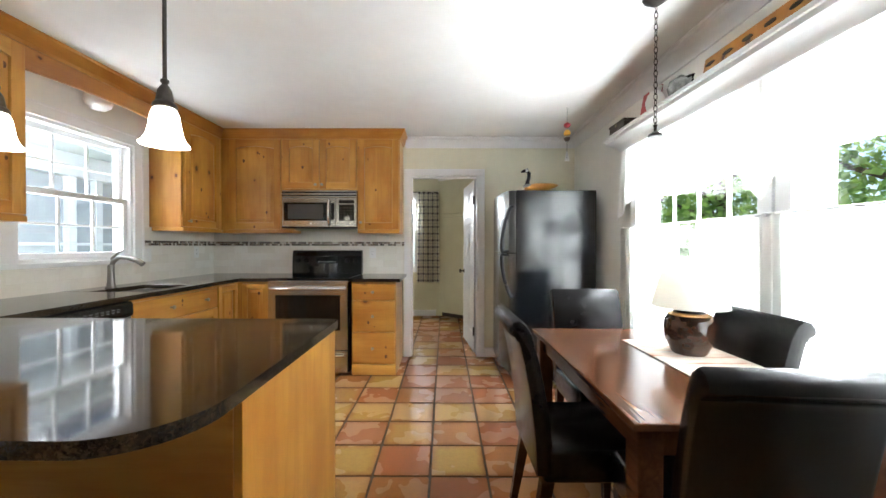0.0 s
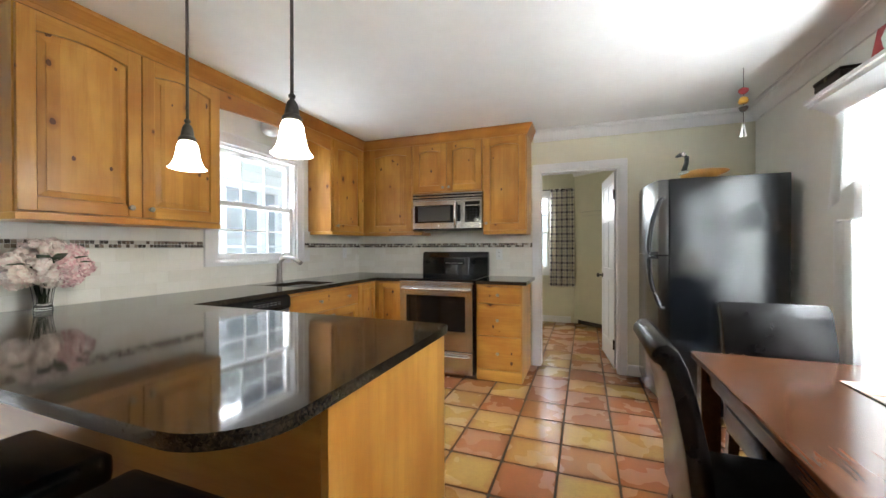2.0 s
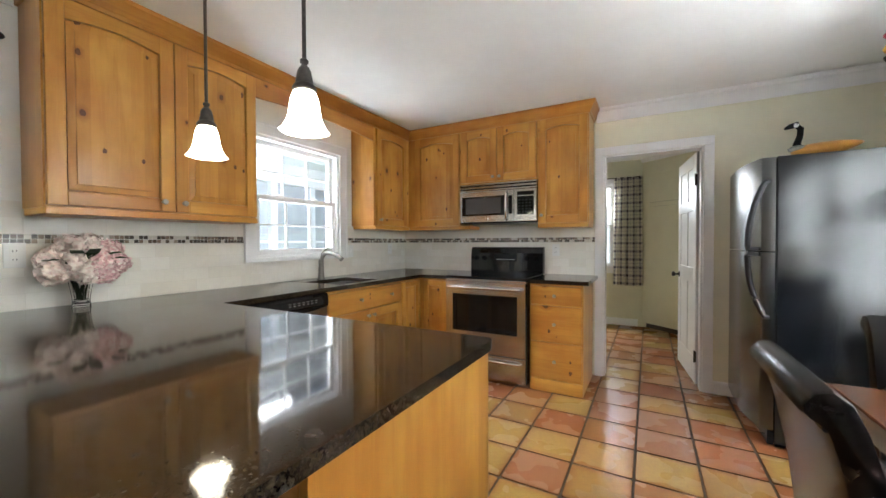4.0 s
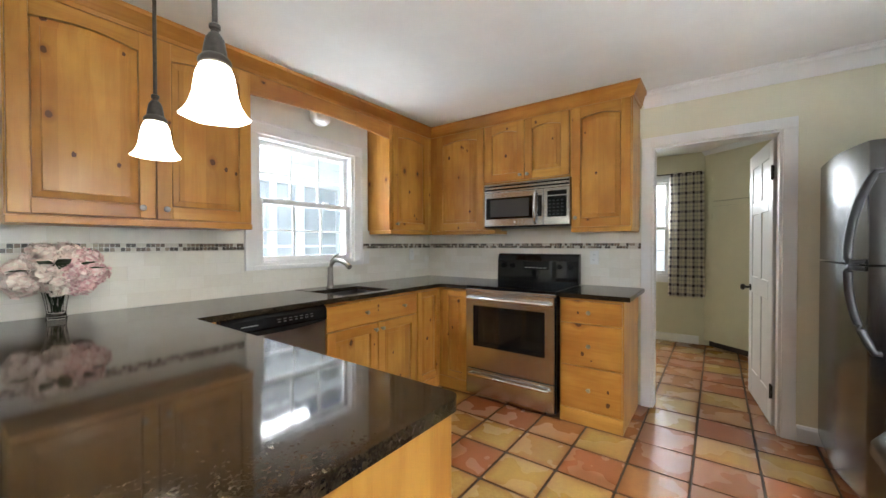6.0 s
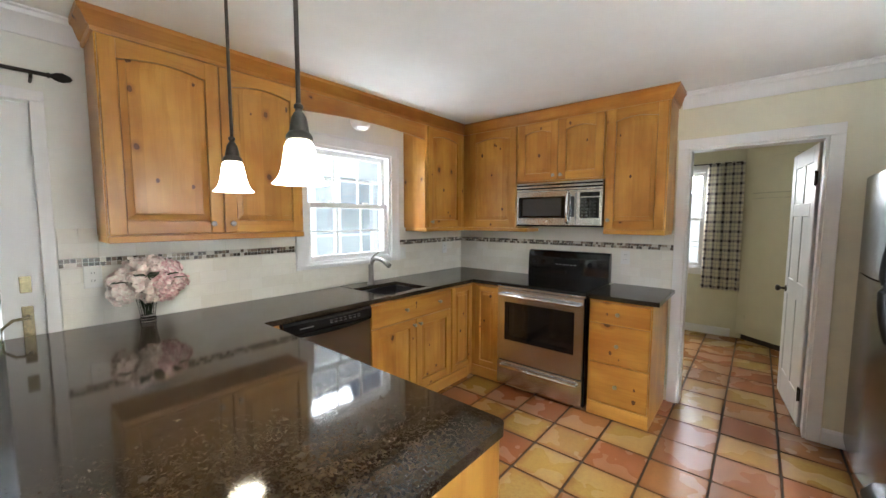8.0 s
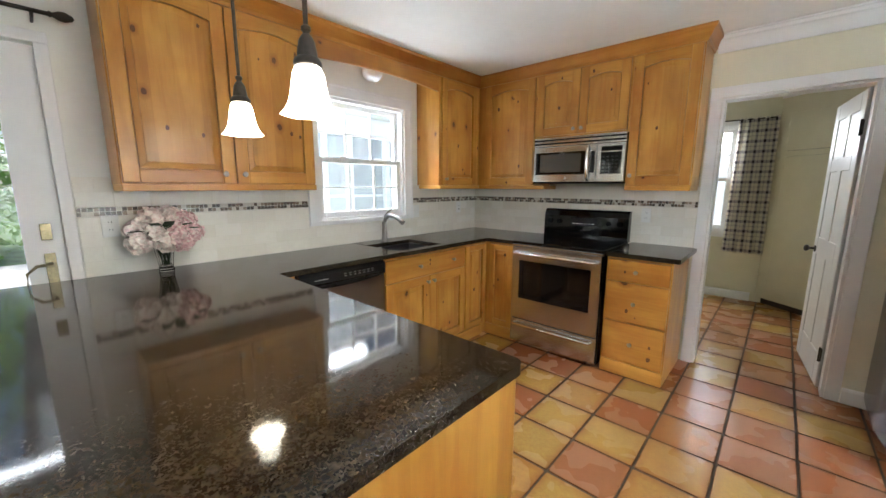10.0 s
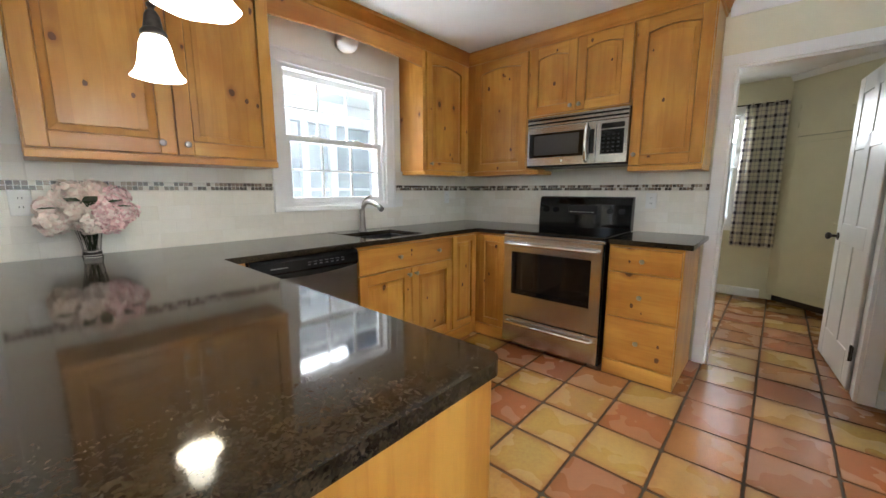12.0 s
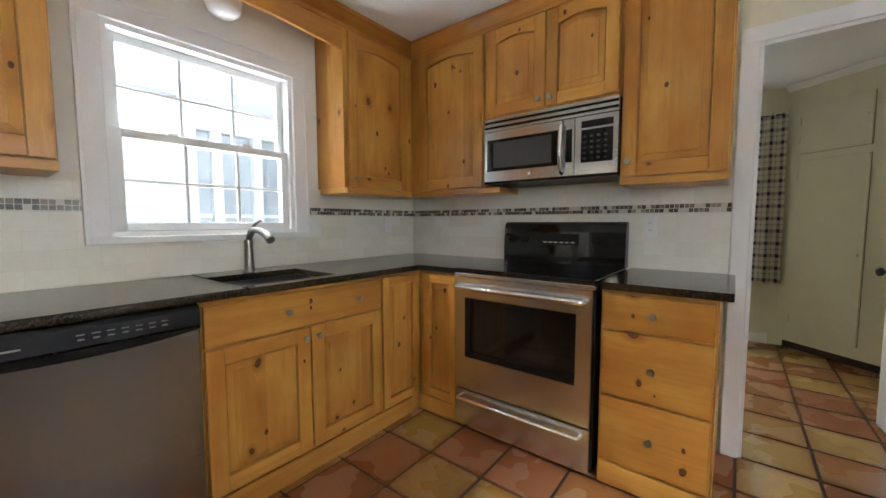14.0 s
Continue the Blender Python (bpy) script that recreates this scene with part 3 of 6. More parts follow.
def window(name, axis, face, inward, thick, hole, cols, label, cas=0.09, rows=2, sill=0.09):
    """A double-hung window in its opening. inward: +1 or -1, the way into the room."""
    u0, u1, z0, z1 = hole
    at = (face, (u0 + u1) / 2, z0) if axis == "x" else ((u0 + u1) / 2, face, z0)
    w = thing(name, at, label, "window", "", "structure")
    casing(w, axis, face, u0, u1, z0, z1, cas, 0.018 * inward, sill)
    if sill < cas:
        # a thin back band stands round the flat casing
        lo, hi = sorted((face + 0.018 * inward, face + 0.026 * inward))
        for a, b, c, d in ((u0 - cas, u0 - cas + 0.016, z0 - sill, z1 + cas), (u1 + cas - 0.016, u1 + cas, z0 - sill, z1 + cas), (u0 - cas + 0.016, u1 + cas - 0.016, z1 + cas - 0.016, z1 + cas)):
            part("back_band", bx(lo, hi, a, b, c, d, 0.003) if axis == "x" else bx(a, b, lo, hi, c, d, 0.003), WHITE, w)
    lo, hi = sorted((face - 0.002 * inward, face - thick * inward))

    def liner(a, b, c, d):
        part("frame", bx(lo, hi, a, b, c, d) if axis == "x" else bx(a, b, lo, hi, c, d), WHITE, w)
    j = 0.022
    liner(u0, u0 + j, z0, z1)
    liner(u1 - j, u1, z0, z1)
    liner(u0 + j, u1 - j, z0, z0 + j)
    liner(u0 + j, u1 - j, z1 - j, z1)
    zm = (z0 + z1) / 2
    sash(w, axis, face - 0.045 * inward, u0 + j, u1 - j, z0 + j, zm + 0.02, cols, rows)
    sash(w, axis, face - 0.085 * inward, u0 + j, u1 - j, zm - 0.02, z1 - j, cols, rows)
    for k in (0.3, 0.7):
        u = u0 + (u1 - u0) * k
        lo2, hi2 = sorted((face - 0.03 * inward, face - 0.06 * inward))
        part("sash_lock", bx(lo2, hi2, u - 0.025, u + 0.025, zm + 0.0205, zm + 0.034, 0.004) if axis == "x" else bx(u - 0.025, u + 0.025, lo2, hi2, zm + 0.0205, zm + 0.034, 0.004), WHITE, w)
    return w


window("window_1", "x", WX, 1, 0.15, SINK_WIN, 3, "white double-hung window with six-over-six panes above sink", sill=0.033)
window("window_2", "x", EX, -1, 0.15, WIN_A, 4, "white double-hung dining window with glazing bars", 0.075)
window("window_3", "x", EX, -1, 0.15, WIN_B, 4, "white double-hung dining window with glazing bars", 0.075)
window("window_4", "y", FY, -1, 0.13, UWIN, 1, "white double-hung utility room window behind plaid curtain", 0.07, 2)


# ---- worktops ----
def rounded(corners, seg=14):
    """Corners (x, y, radius), anticlockwise, as a rounded polygon."""
    out = []
    n = len(corners)
    for i in range(n):
        p = Vector(corners[i][:2])
        r = corners[i][2]
        if r <= 0:
            out.append(tuple(p))
            continue
        a = (Vector(corners[i - 1][:2]) - p).normalized()
        b = (Vector(corners[(i + 1) % n][:2]) - p).normalized()
        half = a.angle(b) / 2
        c = p + (a + b).normalized() * (r / math.sin(half))
        s, e = p + a * (r / math.tan(half)) - c, p + b * (r / math.tan(half)) - c
        ang = s.angle_signed(e)
        for k in range(seg + 1):
            q = s.copy()
            q.rotate(Matrix.Rotation(-ang * k / seg, 2))
            out.append(tuple(c + q))
    return out


def slab(bm, pts, z0, z1, r=0.012):
    prism(bm, pts, z0, z1)
    es = [e for e in bm.edges if abs(e.verts[0].co.z - e.verts[1].co.z) < 1e-6]
    bmesh.ops.bevel(bm, geom=es, offset=r, segments=5, affect="EDGES", profile=0.5)
    return bm


CX, CY = -0.99, 6.365  # front edges of the worktop
PN, PF, PE = 3.418, 4.424, 0.519  # the peninsula's near, far and end edge
SINK = (-1.44, -1.055, 5.34, 5.80)
worktop = thing("worktop", (WX, 4.5, CT), "polished dark brown speckled granite worktop with rounded peninsula", "worktop")
top = bmesh.new()
slab(top, rounded([(WX + 0.002, PN, 0), (PE, PN, 0.17), (PE, PF, 0.035), (CX, PF, 0.02), (CX, SINK[2], 0), (WX + 0.002, SINK[2], 0)]), CT - 0.032, CT)
part("slab", top, GRANITE, worktop)
for a, b, c, d, n in ((WX + 0.002, SINK[0], SINK[2], SINK[3], "slab"), (SINK[1], CX, SINK[2], SINK[3], "slab")):
    part(n, bx(a, b, c + 0.0002, d - 0.0002, CT - 0.032, CT, 0.0), GRANITE, worktop)
top = bmesh.new()
slab(top, rounded([(WX + 0.002, SINK[3], 0), (CX, SINK[3], 0), (CX, CY, 0.01), (-0.715, CY, 0.01), (-0.715, BY - 0.002, 0), (WX + 0.002, BY - 0.002, 0)]), CT - 0.032, CT, 0.006)
part("slab", top, GRANITE, worktop)
top = bmesh.new()
slab(top, rounded([(0.072, CY, 0.01), (0.545, CY, 0.012), (0.545, BY - 0.019, 0), (0.516, BY - 0.019, 0), (0.516, BY - 0.002, 0), (0.072, BY - 0.002, 0)]), CT - 0.032, CT, 0.006)
tagged(part("worktop_end", top, GRANITE), "short polished dark granite worktop beside the cooker", "worktop")


# ---- knotty pine cabinets ----
def knob(parent, m):
    """A round knob; m takes its axis (z) to where it stands."""
    bm = lathe(bmesh.new(), [(0.009, 0), (0.007, 0.004), (0.005, 0.012), (0.012, 0.018), (0.0155, 0.023), (0.013, 0.029), (0.006, 0.031), (0.0, 0.0315)], (0, 0, 0), 16)
    bm.transform(m)
    return part("knob", bm, PEWTER, parent, "dark pewter round knob", True)


def facing(which, u, v, n):
    """Takes (along, up, out) to the world for fronts that look east ('x') or south ('y')."""
    if which == "x":
        return Matrix(((0, 0, 1, n), (1, 0, 0, u), (0, 1, 0, v), (0, 0, 0, 1)))
    return Matrix(((1, 0, 0, u), (0, 0, -1, n), (0, 1, 0, v), (0, 0, 0, 1)))


def arch(u0, u1, z, rise, seg=10):
    """Points from u1 to u0 along an arch that rises in the middle."""
    if rise <= 0:
        return [(u1, z), (u0, z)]
    return [(u1 + (u0 - u1) * k / seg, z + rise * math.sin(math.pi * k / seg) ** 1.0) for k in range(seg + 1)]


KNOT = plain("dark_pine_knot", (0.105, 0.033, 0.012), 0.35, var=0.6, scale=160)
LIMB = random.Random(31)


def knots_on(door, m, spots, level):
    """Dark knots, flush with the wood. spots: (along, up, radius); level: the height of the surface there."""
    for u, v, r in spots:
        bm = bmesh.new()
        ways = [(LIMB.uniform(0.85, 1.15), 2 * math.pi * k / 14) for k in range(14)]
        h = level(u, v)
        rings = [[bm.verts.new((u + 0.8 * r * q * f * math.cos(a), v + 1.15 * r * q * f * math.sin(a), h + d)) for q, a in ways] for f, d in ((1.0, -0.004), (1.0, 0.0002), (0.5, 0.0005))]
        for p, q in zip(rings, rings[1:]):
            for k in range(14):
                bm.faces.new((p[k], p[(k + 1) % 14], q[(k + 1) % 14], q[k]))
        bm.faces.new(rings[-1])
        bm.transform(m)
        bmesh.ops.recalc_face_normals(bm, faces=bm.faces)
        part("knot", bm, KNOT, door, "dark brown pine knot", True)


def cab_door(parent, which, u0, u1, z0, z1, face, knob_at=None, rise=0.026, st=0.066, knots=()):
    """A framed door with a raised panel, on a body whose front is at face."""
    m = facing(which, u0, z0, face)
    w, h, t = u1 - u0, z1 - z0, 0.023
    up, ac = PZ, (PY if which == "x" else PX)
    bm = prism(bmesh.new(), [(0, 0), (st, 0), (st, h), (0, h)], 0.001, t, m, 0.004)
    d = part("door", bm, up, parent)
    bm = prism(bmesh.new(), [(w - st, 0), (w, 0), (w, h), (w - st, h)], 0.001, t, m, 0.004)
    part("stile", bm, up, d)
    bm = prism(bmesh.new(), [(st, 0), (w - st, 0), (w - st, st), (st, st)], 0.001, t - 0.0006, m, 0.004)
    part("bottom_rail", bm, ac, d)
    lo = h - st - (rise if rise > 0 else 0)
    bm = prism(bmesh.new(), arch(w - st, st, lo, rise)[::1] + [(w - st, h), (st, h)][::1], 0.001, t - 0.0006, m, 0.0)
    bmesh.ops.recalc_face_normals(bm, faces=bm.faces)
    part("top_rail", bm, ac, d)
    bm = bmesh.new()
    out = [(st, st), (w - st, st)] + arch(st, w - st, lo, rise)
    c = Vector((w / 2, (st + lo) / 2))
    k = 0.033

    def inset(p, e):
        return (p[0] + math.copysign(min(e, abs(c.x - p[0])), c.x - p[0]) * (1 if abs(p[0] - st) < 1e-4 or abs(p[0] - (w - st)) < 1e-4 else abs(c.x - p[0]) / (w / 2 - st)), p[1] + (e if p[1] < c.y else -e))
    loops = [(0, 0.002), (0.005, 0.002), (0.006, 0.0105), (k, 0.0160), (k + 0.0005, 0.0190), (k + 0.003, 0.0200)]
    rings = [[bm.verts.new((*inset(p, e), n)) for p in out] for e, n in loops]
    for a, b in zip(rings, rings[1:]):
        for i in range(len(out)):
            bm.faces.new((a[i], a[(i + 1) % len(out)], b[(i + 1) % len(out)], b[i]))
    bm.faces.new(rings[-1])
    bm.transform(m)
    bmesh.ops.recalc_face_normals(bm, faces=bm.faces)
    part("panel", bm, up, d)
    if knob_at:
        knob(d, m @ Matrix.Translation((knob_at[0], knob_at[1], t)))
    edge = st + k
    knots_on(d, m, knots, lambda u, v: t if min(u, w - u, v, h - v) < st else (0.0200 if min(u, w - u, v, h - v) > edge else 0.0155))
    return d


def drawer_front(parent, which, u0, u1, z0, z1, face, knobs, knots=()):
    m = facing(which, u0, z0, face)
    w, h = u1 - u0, z1 - z0
    bm = prism(bmesh.new(), [(0, 0), (w, 0), (w, h), (0, h)], 0.001, 0.02, m, 0.007)
    d = part("drawer_front", bm, PY if which == "x" else PX, parent)
    for k in knobs:
        knob(d, m @ Matrix.Translation((k, h / 2, 0.02)))
    knots_on(d, m, knots, lambda u, v: 0.02)
    return d


CAB = "knotty pine kitchen cabinets"
# upper cabinet beside the patio door
ZB, ZT, ZR = 1.405, 2.335, 1.372
c = thing("wall_cabinet", (WX, 4.34, ZB), "honey knotty pine wall cabinet with two arched doors", "cabinet", CAB)
part("body", bx(WX + 0.001, UX, 3.865, 4.865, ZB, H - 0.03), PZ, c)
cab_door(c, "x", 3.872, 4.372, ZB + 0.008, ZT, UX, (0.475 - 0.035, 0.05), knots=((0.11, 0.845, 0.018), (0.199, 0.271, 0.011), (0.378, 0.79, 0.009), (0.356, 0.25, 0.010)))
cab_door(c, "x", 4.378, 4.858, ZB + 0.008, ZT, UX, (0.035, 0.05), knots=((0.385, 0.775, 0.016), (0.335, 0.305, 0.012), (0.393, 0.291, 0.010), (0.165, 0.70, 0.007)))
part("light_rail", bx(WX + 0.02, UX + 0.0215, 3.866, 4.864, ZR, ZB, 0.004), PY, c)
# corner cabinets
c = thing("wall_cabinet", (WX, 6.4, ZB), "honey knotty pine corner wall cabinet with arched door", "cabinet", CAB)
part("body", bx(WX + 0.001, UX, 6.085, BY - 0.002, ZB, H - 0.03), PZ, c)
cab_door(c, "x", 6.115, 6.62, ZB + 0.008, ZT, UX, (0.035, 0.05), knots=((0.045, 0.49, 0.007), (0.219, 0.354, 0.014), (0.289, 0.139, 0.011), (0.318, 0.107, 0.010)))
part("light_rail", bx(WX + 0.02, UX + 0.0215, 6.086, UY - 0.02, ZR, ZB, 0.004), PY, c)
c = thing("wall_cabinet", (-1.0, BY, ZB), "honey knotty pine wall cabinet with single arched door", "cabinet", CAB)
part("body", bx(UX + 0.001, -0.712, UY, BY - 0.002, ZB, H - 0.03), PZ, c)
cab_door(c, "y", -1.25, -0.725, ZB + 0.008, ZT, UY, None, knots=((0.148, 0.703, 0.016), (0.31, 0.775, 0.008), (0.355, 0.745, 0.010), (0.383, 0.171, 0.014), (0.258, 0.022, 0.011)))
part("light_rail", bx(UX + 0.022, -0.60, UY - 0.0215, BY - 0.1, ZR, ZB, 0.004), PX, c)
c = thing("wall_cabinet", (-0.32, BY, 1.82), "honey knotty pine short cabinet above microwave, two doors", "cabinet", CAB)
part("body", bx(-0.711, 0.069, UY, BY - 0.002, 1.815, H - 0.03), PZ, c)
cab_door(c, "y", -0.70, -0.325, 1.83, ZT, UY, (0.375 - 0.03, 0.04), 0.022, knots=((0.205, 0.221, 0.014), (0.219, 0.455, 0.009)))
cab_door(c, "y", -0.319, 0.056, 1.83, ZT, UY, (0.03, 0.04), 0.022, knots=((0.10, 0.462, 0.012), (0.243, 0.304, 0.009)))
c = thing("wall_cabinet", (0.29, BY, ZB), "honey knotty pine wall cabinet with one arched door", "cabinet", CAB)
part("body", bx(0.070, 0.505, UY, BY - 0.002, ZB, H - 0.03), PZ, c)
cab_door(c, "y", 0.078, 0.497, ZB + 0.008, ZT, UY, (0.032, 0.07), 0.022, knots=((0.182, 0.404, 0.011), (0.10, 0.72, 0.007)))
part("light_rail", bx(0.072, 0.504, UY - 0.0215, BY - 0.02, ZR, ZB, 0.004), PX, c)
# crown and valance
PCROWN = [(0, H - 0.095), (0.010, H - 0.095), (0.014, H - 0.075), (0.022, H - 0.07), (0.040, H - 0.035), (0.055, H - 0.022), (0.058, H - 0.001), (0, H - 0.001)]
way = [(0.505, BY - 0.003), (0.505, UY), (UX, UY), (UX, 3.865), (WX + 0.002, 3.865)]
c = thing("cabinet_crown", (UX, UY, H), "honey pine crown moulding along the wall cabinets", "moulding")
for k in range(4):
    part("moulding", sweep(PCROWN, way, k), PCR, c, "", True)
bm = bmesh.new()
pts = [(4.866, 2.345), (4.866, 2.215)] + [(4.866 + 1.218 * k / 16, 2.215 + 0.03 * math.sin(math.pi * k / 16)) for k in range(1, 16)] + [(6.084, 2.215), (6.084, 2.345)]
prism(bm, pts, 0, 0.02, facing("x", 0, 0, UX - 0.018))
bmesh.ops.recalc_face_normals(bm, faces=bm.faces)
tagged(part("window_valance", bm, PCR), "honey knotty pine arched valance board above the sink", "valance")

# base cabinets
PL = 0.10
c = thing("base_cabinet", (-1.3, 5.6, 0), "honey knotty pine sink cabinet with false drawer and two doors", "cabinet", CAB)
part("body", bx(WX + 0.03, LX, 5.170, 6.070, 0.0, 0.64), PZ, c)
part("top_rail", bx(SINK[1] + 0.03, LX, 5.170, 6.070, 0.64, CT - 0.033), PY, c)
drawer_front(c, "x", 5.178, 6.062, 0.715, 0.878, LX, (0.33, 0.72), ((0.448, 0.112, 0.011), (0.447, 0.080, 0.008)))
cab_door(c, "x", 5.178, 5.617, PL + 0.015, 0.705, LX, (0.442 - 0.032, 0.545), 0, knots=((0.218, 0.181, 0.012), (0.405, 0.437, 0.008)))
cab_door(c, "x", 5.623, 6.062, PL + 0.015, 0.705, LX, (0.032, 0.545), 0, knots=((0.157, 0.332, 0.009), (0.238, 0.132, 0.011)))
part("plinth", bx(LX + 0.0005, LX + 0.016, 5.170, 6.32, 0.0, PL, 0.003), PY, c)
c = thing("base_cabinet", (-1.3, 6.5, 0), "honey knotty pine corner cabinet with folding door", "cabinet", CAB)
part("body", bx(WX + 0.03, LX, 6.071, BY - 0.03, 0.0, CT - 0.033), PZ, c)
part("side_body", bx(LX + 0.001, -0.712, LY, BY - 0.03, 0.0, CT - 0.033), PZ, c)
cab_door(c, "x", 6.075, 6.372, PL + 0.015, 0.878, LX, None, 0, 0.05, ((0.125, 0.353, 0.014),))
cab_door(c, "y", -0.975, -0.725, PL + 0.015, 0.878, LY, None, 0, 0.05, ((0.165, 0.672, 0.014), (0.10, 0.433, 0.011)))
part("plinth", bx(LX + 0.017, -0.716, LY - 0.016, LY - 0.0005, 0.0, PL, 0.003), PX, c)
c = thing("base_cabinet", (0.28, 6.7, 0), "honey knotty pine cabinet with three drawers", "cabinet", CAB)
part("body", bx(0.074, 0.503, LY, BY - 0.03, 0.0, CT - 0.033), PZ, c)
drawer_front(c, "y", 0.084, 0.495, 0.725, 0.878, LY, (0.2,), ((0.124, 0.067, 0.009),))
drawer_front(c, "y", 0.084, 0.495, 0.422, 0.715, LY, (0.2,), ((0.155, 0.085, 0.014), (0.215, 0.045, 0.006)))
drawer_front(c, "y", 0.084, 0.495, PL + 0.012, 0.412, LY, (0.2,), ((0.325, 0.158, 0.010), (0.325, 0.070, 0.016)))
part("plinth", bx(0.078, 0.503, LY - 0.016, LY - 0.0005, 0.0, PL, 0.003), PX, c)
# peninsula
c = thing("peninsula_cabinet", (0, 4.05, 0), "pine peninsula cabinet with plain end panel", "cabinet", CAB)
part("body", bx(WX + 0.03, 0.483, 3.695, 4.395, 0.0, CT - 0.033), PZ, c)
part("end_panel", bx(0.484, 0.505, 3.675, 4.40, 0.0, CT - 0.033, 0.002), PZ, c, "pale knotty pine end panel")
part("back_panel", bx(WX + 0.03, 0.483, 3.675, 3.694, 0.0, CT - 0.033, 0.002), PX, c)
part("filler", bx(WX + 0.03, LX, 4.396, 4.531, 0.0, CT - 0.033, 0.002), PZ, c)


# ---- appliances ----
def cooker():
    x0, x1, yf, yb = -0.706, 0.062, 6.375, BY - 0.02
    c = thing("cooker", ((x0 + x1) / 2, 6.7, 0), "stainless steel freestanding cooker with black glass hob", "cooker")
    part("body", bx(x0 + 0.004, x1 - 0.004, yf, yb, 0.03, CT - 0.02), BLACKP, c)
    part("hob", bx(x0, x1, yf - 0.025, yb - 0.06, CT - 0.018, CT + 0.006, 0.005), BLACKG, c, "black glass hob")
    pts = [(0, 0), (0.075, 0), (0.068, 0.20), (0.055, 0.245), (0.035, 0.26), (0.0, 0.26)]
    bm = prism(bmesh.new(), pts, x0 + 0.004, x1 - 0.004, Matrix(((0, 0, 1, 0), (-1, 0, 0, yb), (0, 1, 0, CT + 0.002), (0, 0, 0, 1))))
    bmesh.ops.recalc_face_normals(bm, faces=bm.faces)
    bg = part("control_panel", bm, BLACKG, c, "black gloss backguard with dials")
    for i, x in enumerate((-0.64, -0.55, -0.10, -0.01)):
        bm = lathe(bmesh.new(), [(0.023, 0), (0.021, 0.018), (0.0, 0.019)], (0, 0, 0), 20, Matrix.Rotation(radians(90), 4, "X"))
        bmesh.ops.translate(bm, verts=bm.verts, vec=(x, yb - 0.07, CT + 0.15))
        part("dial", bm, BLACKP, bg, "", True)
    part("display", bx(-0.44, -0.20, yb - 0.0745, yb - 0.068, CT + 0.12, CT + 0.19, 0.002), BLACKP, bg)
    for k in range(6):
        part("marking", bx(-0.42 + 0.035 * k, -0.40 + 0.035 * k, yb - 0.0765, yb - 0.074, CT + 0.135, CT + 0.139), PLAST, bg)
    # oven door
    yo = yf - 0.035
    d = part("oven_door", ring("y", yo, 0.034, (x0 + 0.004, x1 - 0.012, 0.255, 0.888), (x0 + 0.095, x1 - 0.10, 0.46, 0.755)), STEEL, c, "brushed steel oven door")
    part("oven_window", bx(x0 + 0.093, x1 - 0.098, yo + 0.004, yo + 0.012, 0.458, 0.757), OVENG, d, "dark oven glass")
    part("window_trim", ring("y", yo - 0.002, 0.005, (x0 + 0.075, x1 - 0.08, 0.44, 0.775), (x0 + 0.11, x1 - 0.115, 0.475, 0.74)), BLACKG, d)
    for z in (0.515, 0.60):
        bm = bmesh.new()
        for k in range(14):
            x = x0 + 0.12 + k * (x1 - x0 - 0.24) / 13
            tube(bm, [(x, yo + 0.08, z), (x, yo + 0.40, z)], 0.0025, 6)
        part("oven_rack", bm, STEEL, d)

    def bar(z, y, xa, xb, r, nm, parent):
        bm = tube(bmesh.new(), [(xa, yo + 0.002, z), (xa, y + 0.012, z), (xa + 0.012, y, z), (xb - 0.012, y, z), (xb, y + 0.012, z), (xb, yo + 0.002, z)], r, 12)
        part(nm, bm, CHROME, parent, "polished steel bar handle", True)
    bar(0.838, yo - 0.045, x0 + 0.03, x1 - 0.04, 0.013, "handle", d)
    w = part("warming_drawer", bx(x0 + 0.004, x1 - 0.012, yo, yo + 0.034, 0.04, 0.245, 0.004), STEEL, c, "brushed steel drawer")
    bar(0.205, yo - 0.035, x0 + 0.04, x1 - 0.05, 0.011, "handle", w)
    part("front_strip", bx(x0 + 0.002, x1 - 0.002, yo + 0.003, yo + 0.034, 0.891, CT - 0.019, 0.003), STEEL, c)


OVENG = plain("smoked_oven_glass", (0.012, 0.008, 0.006), 0.06, var=0.2)
cooker()


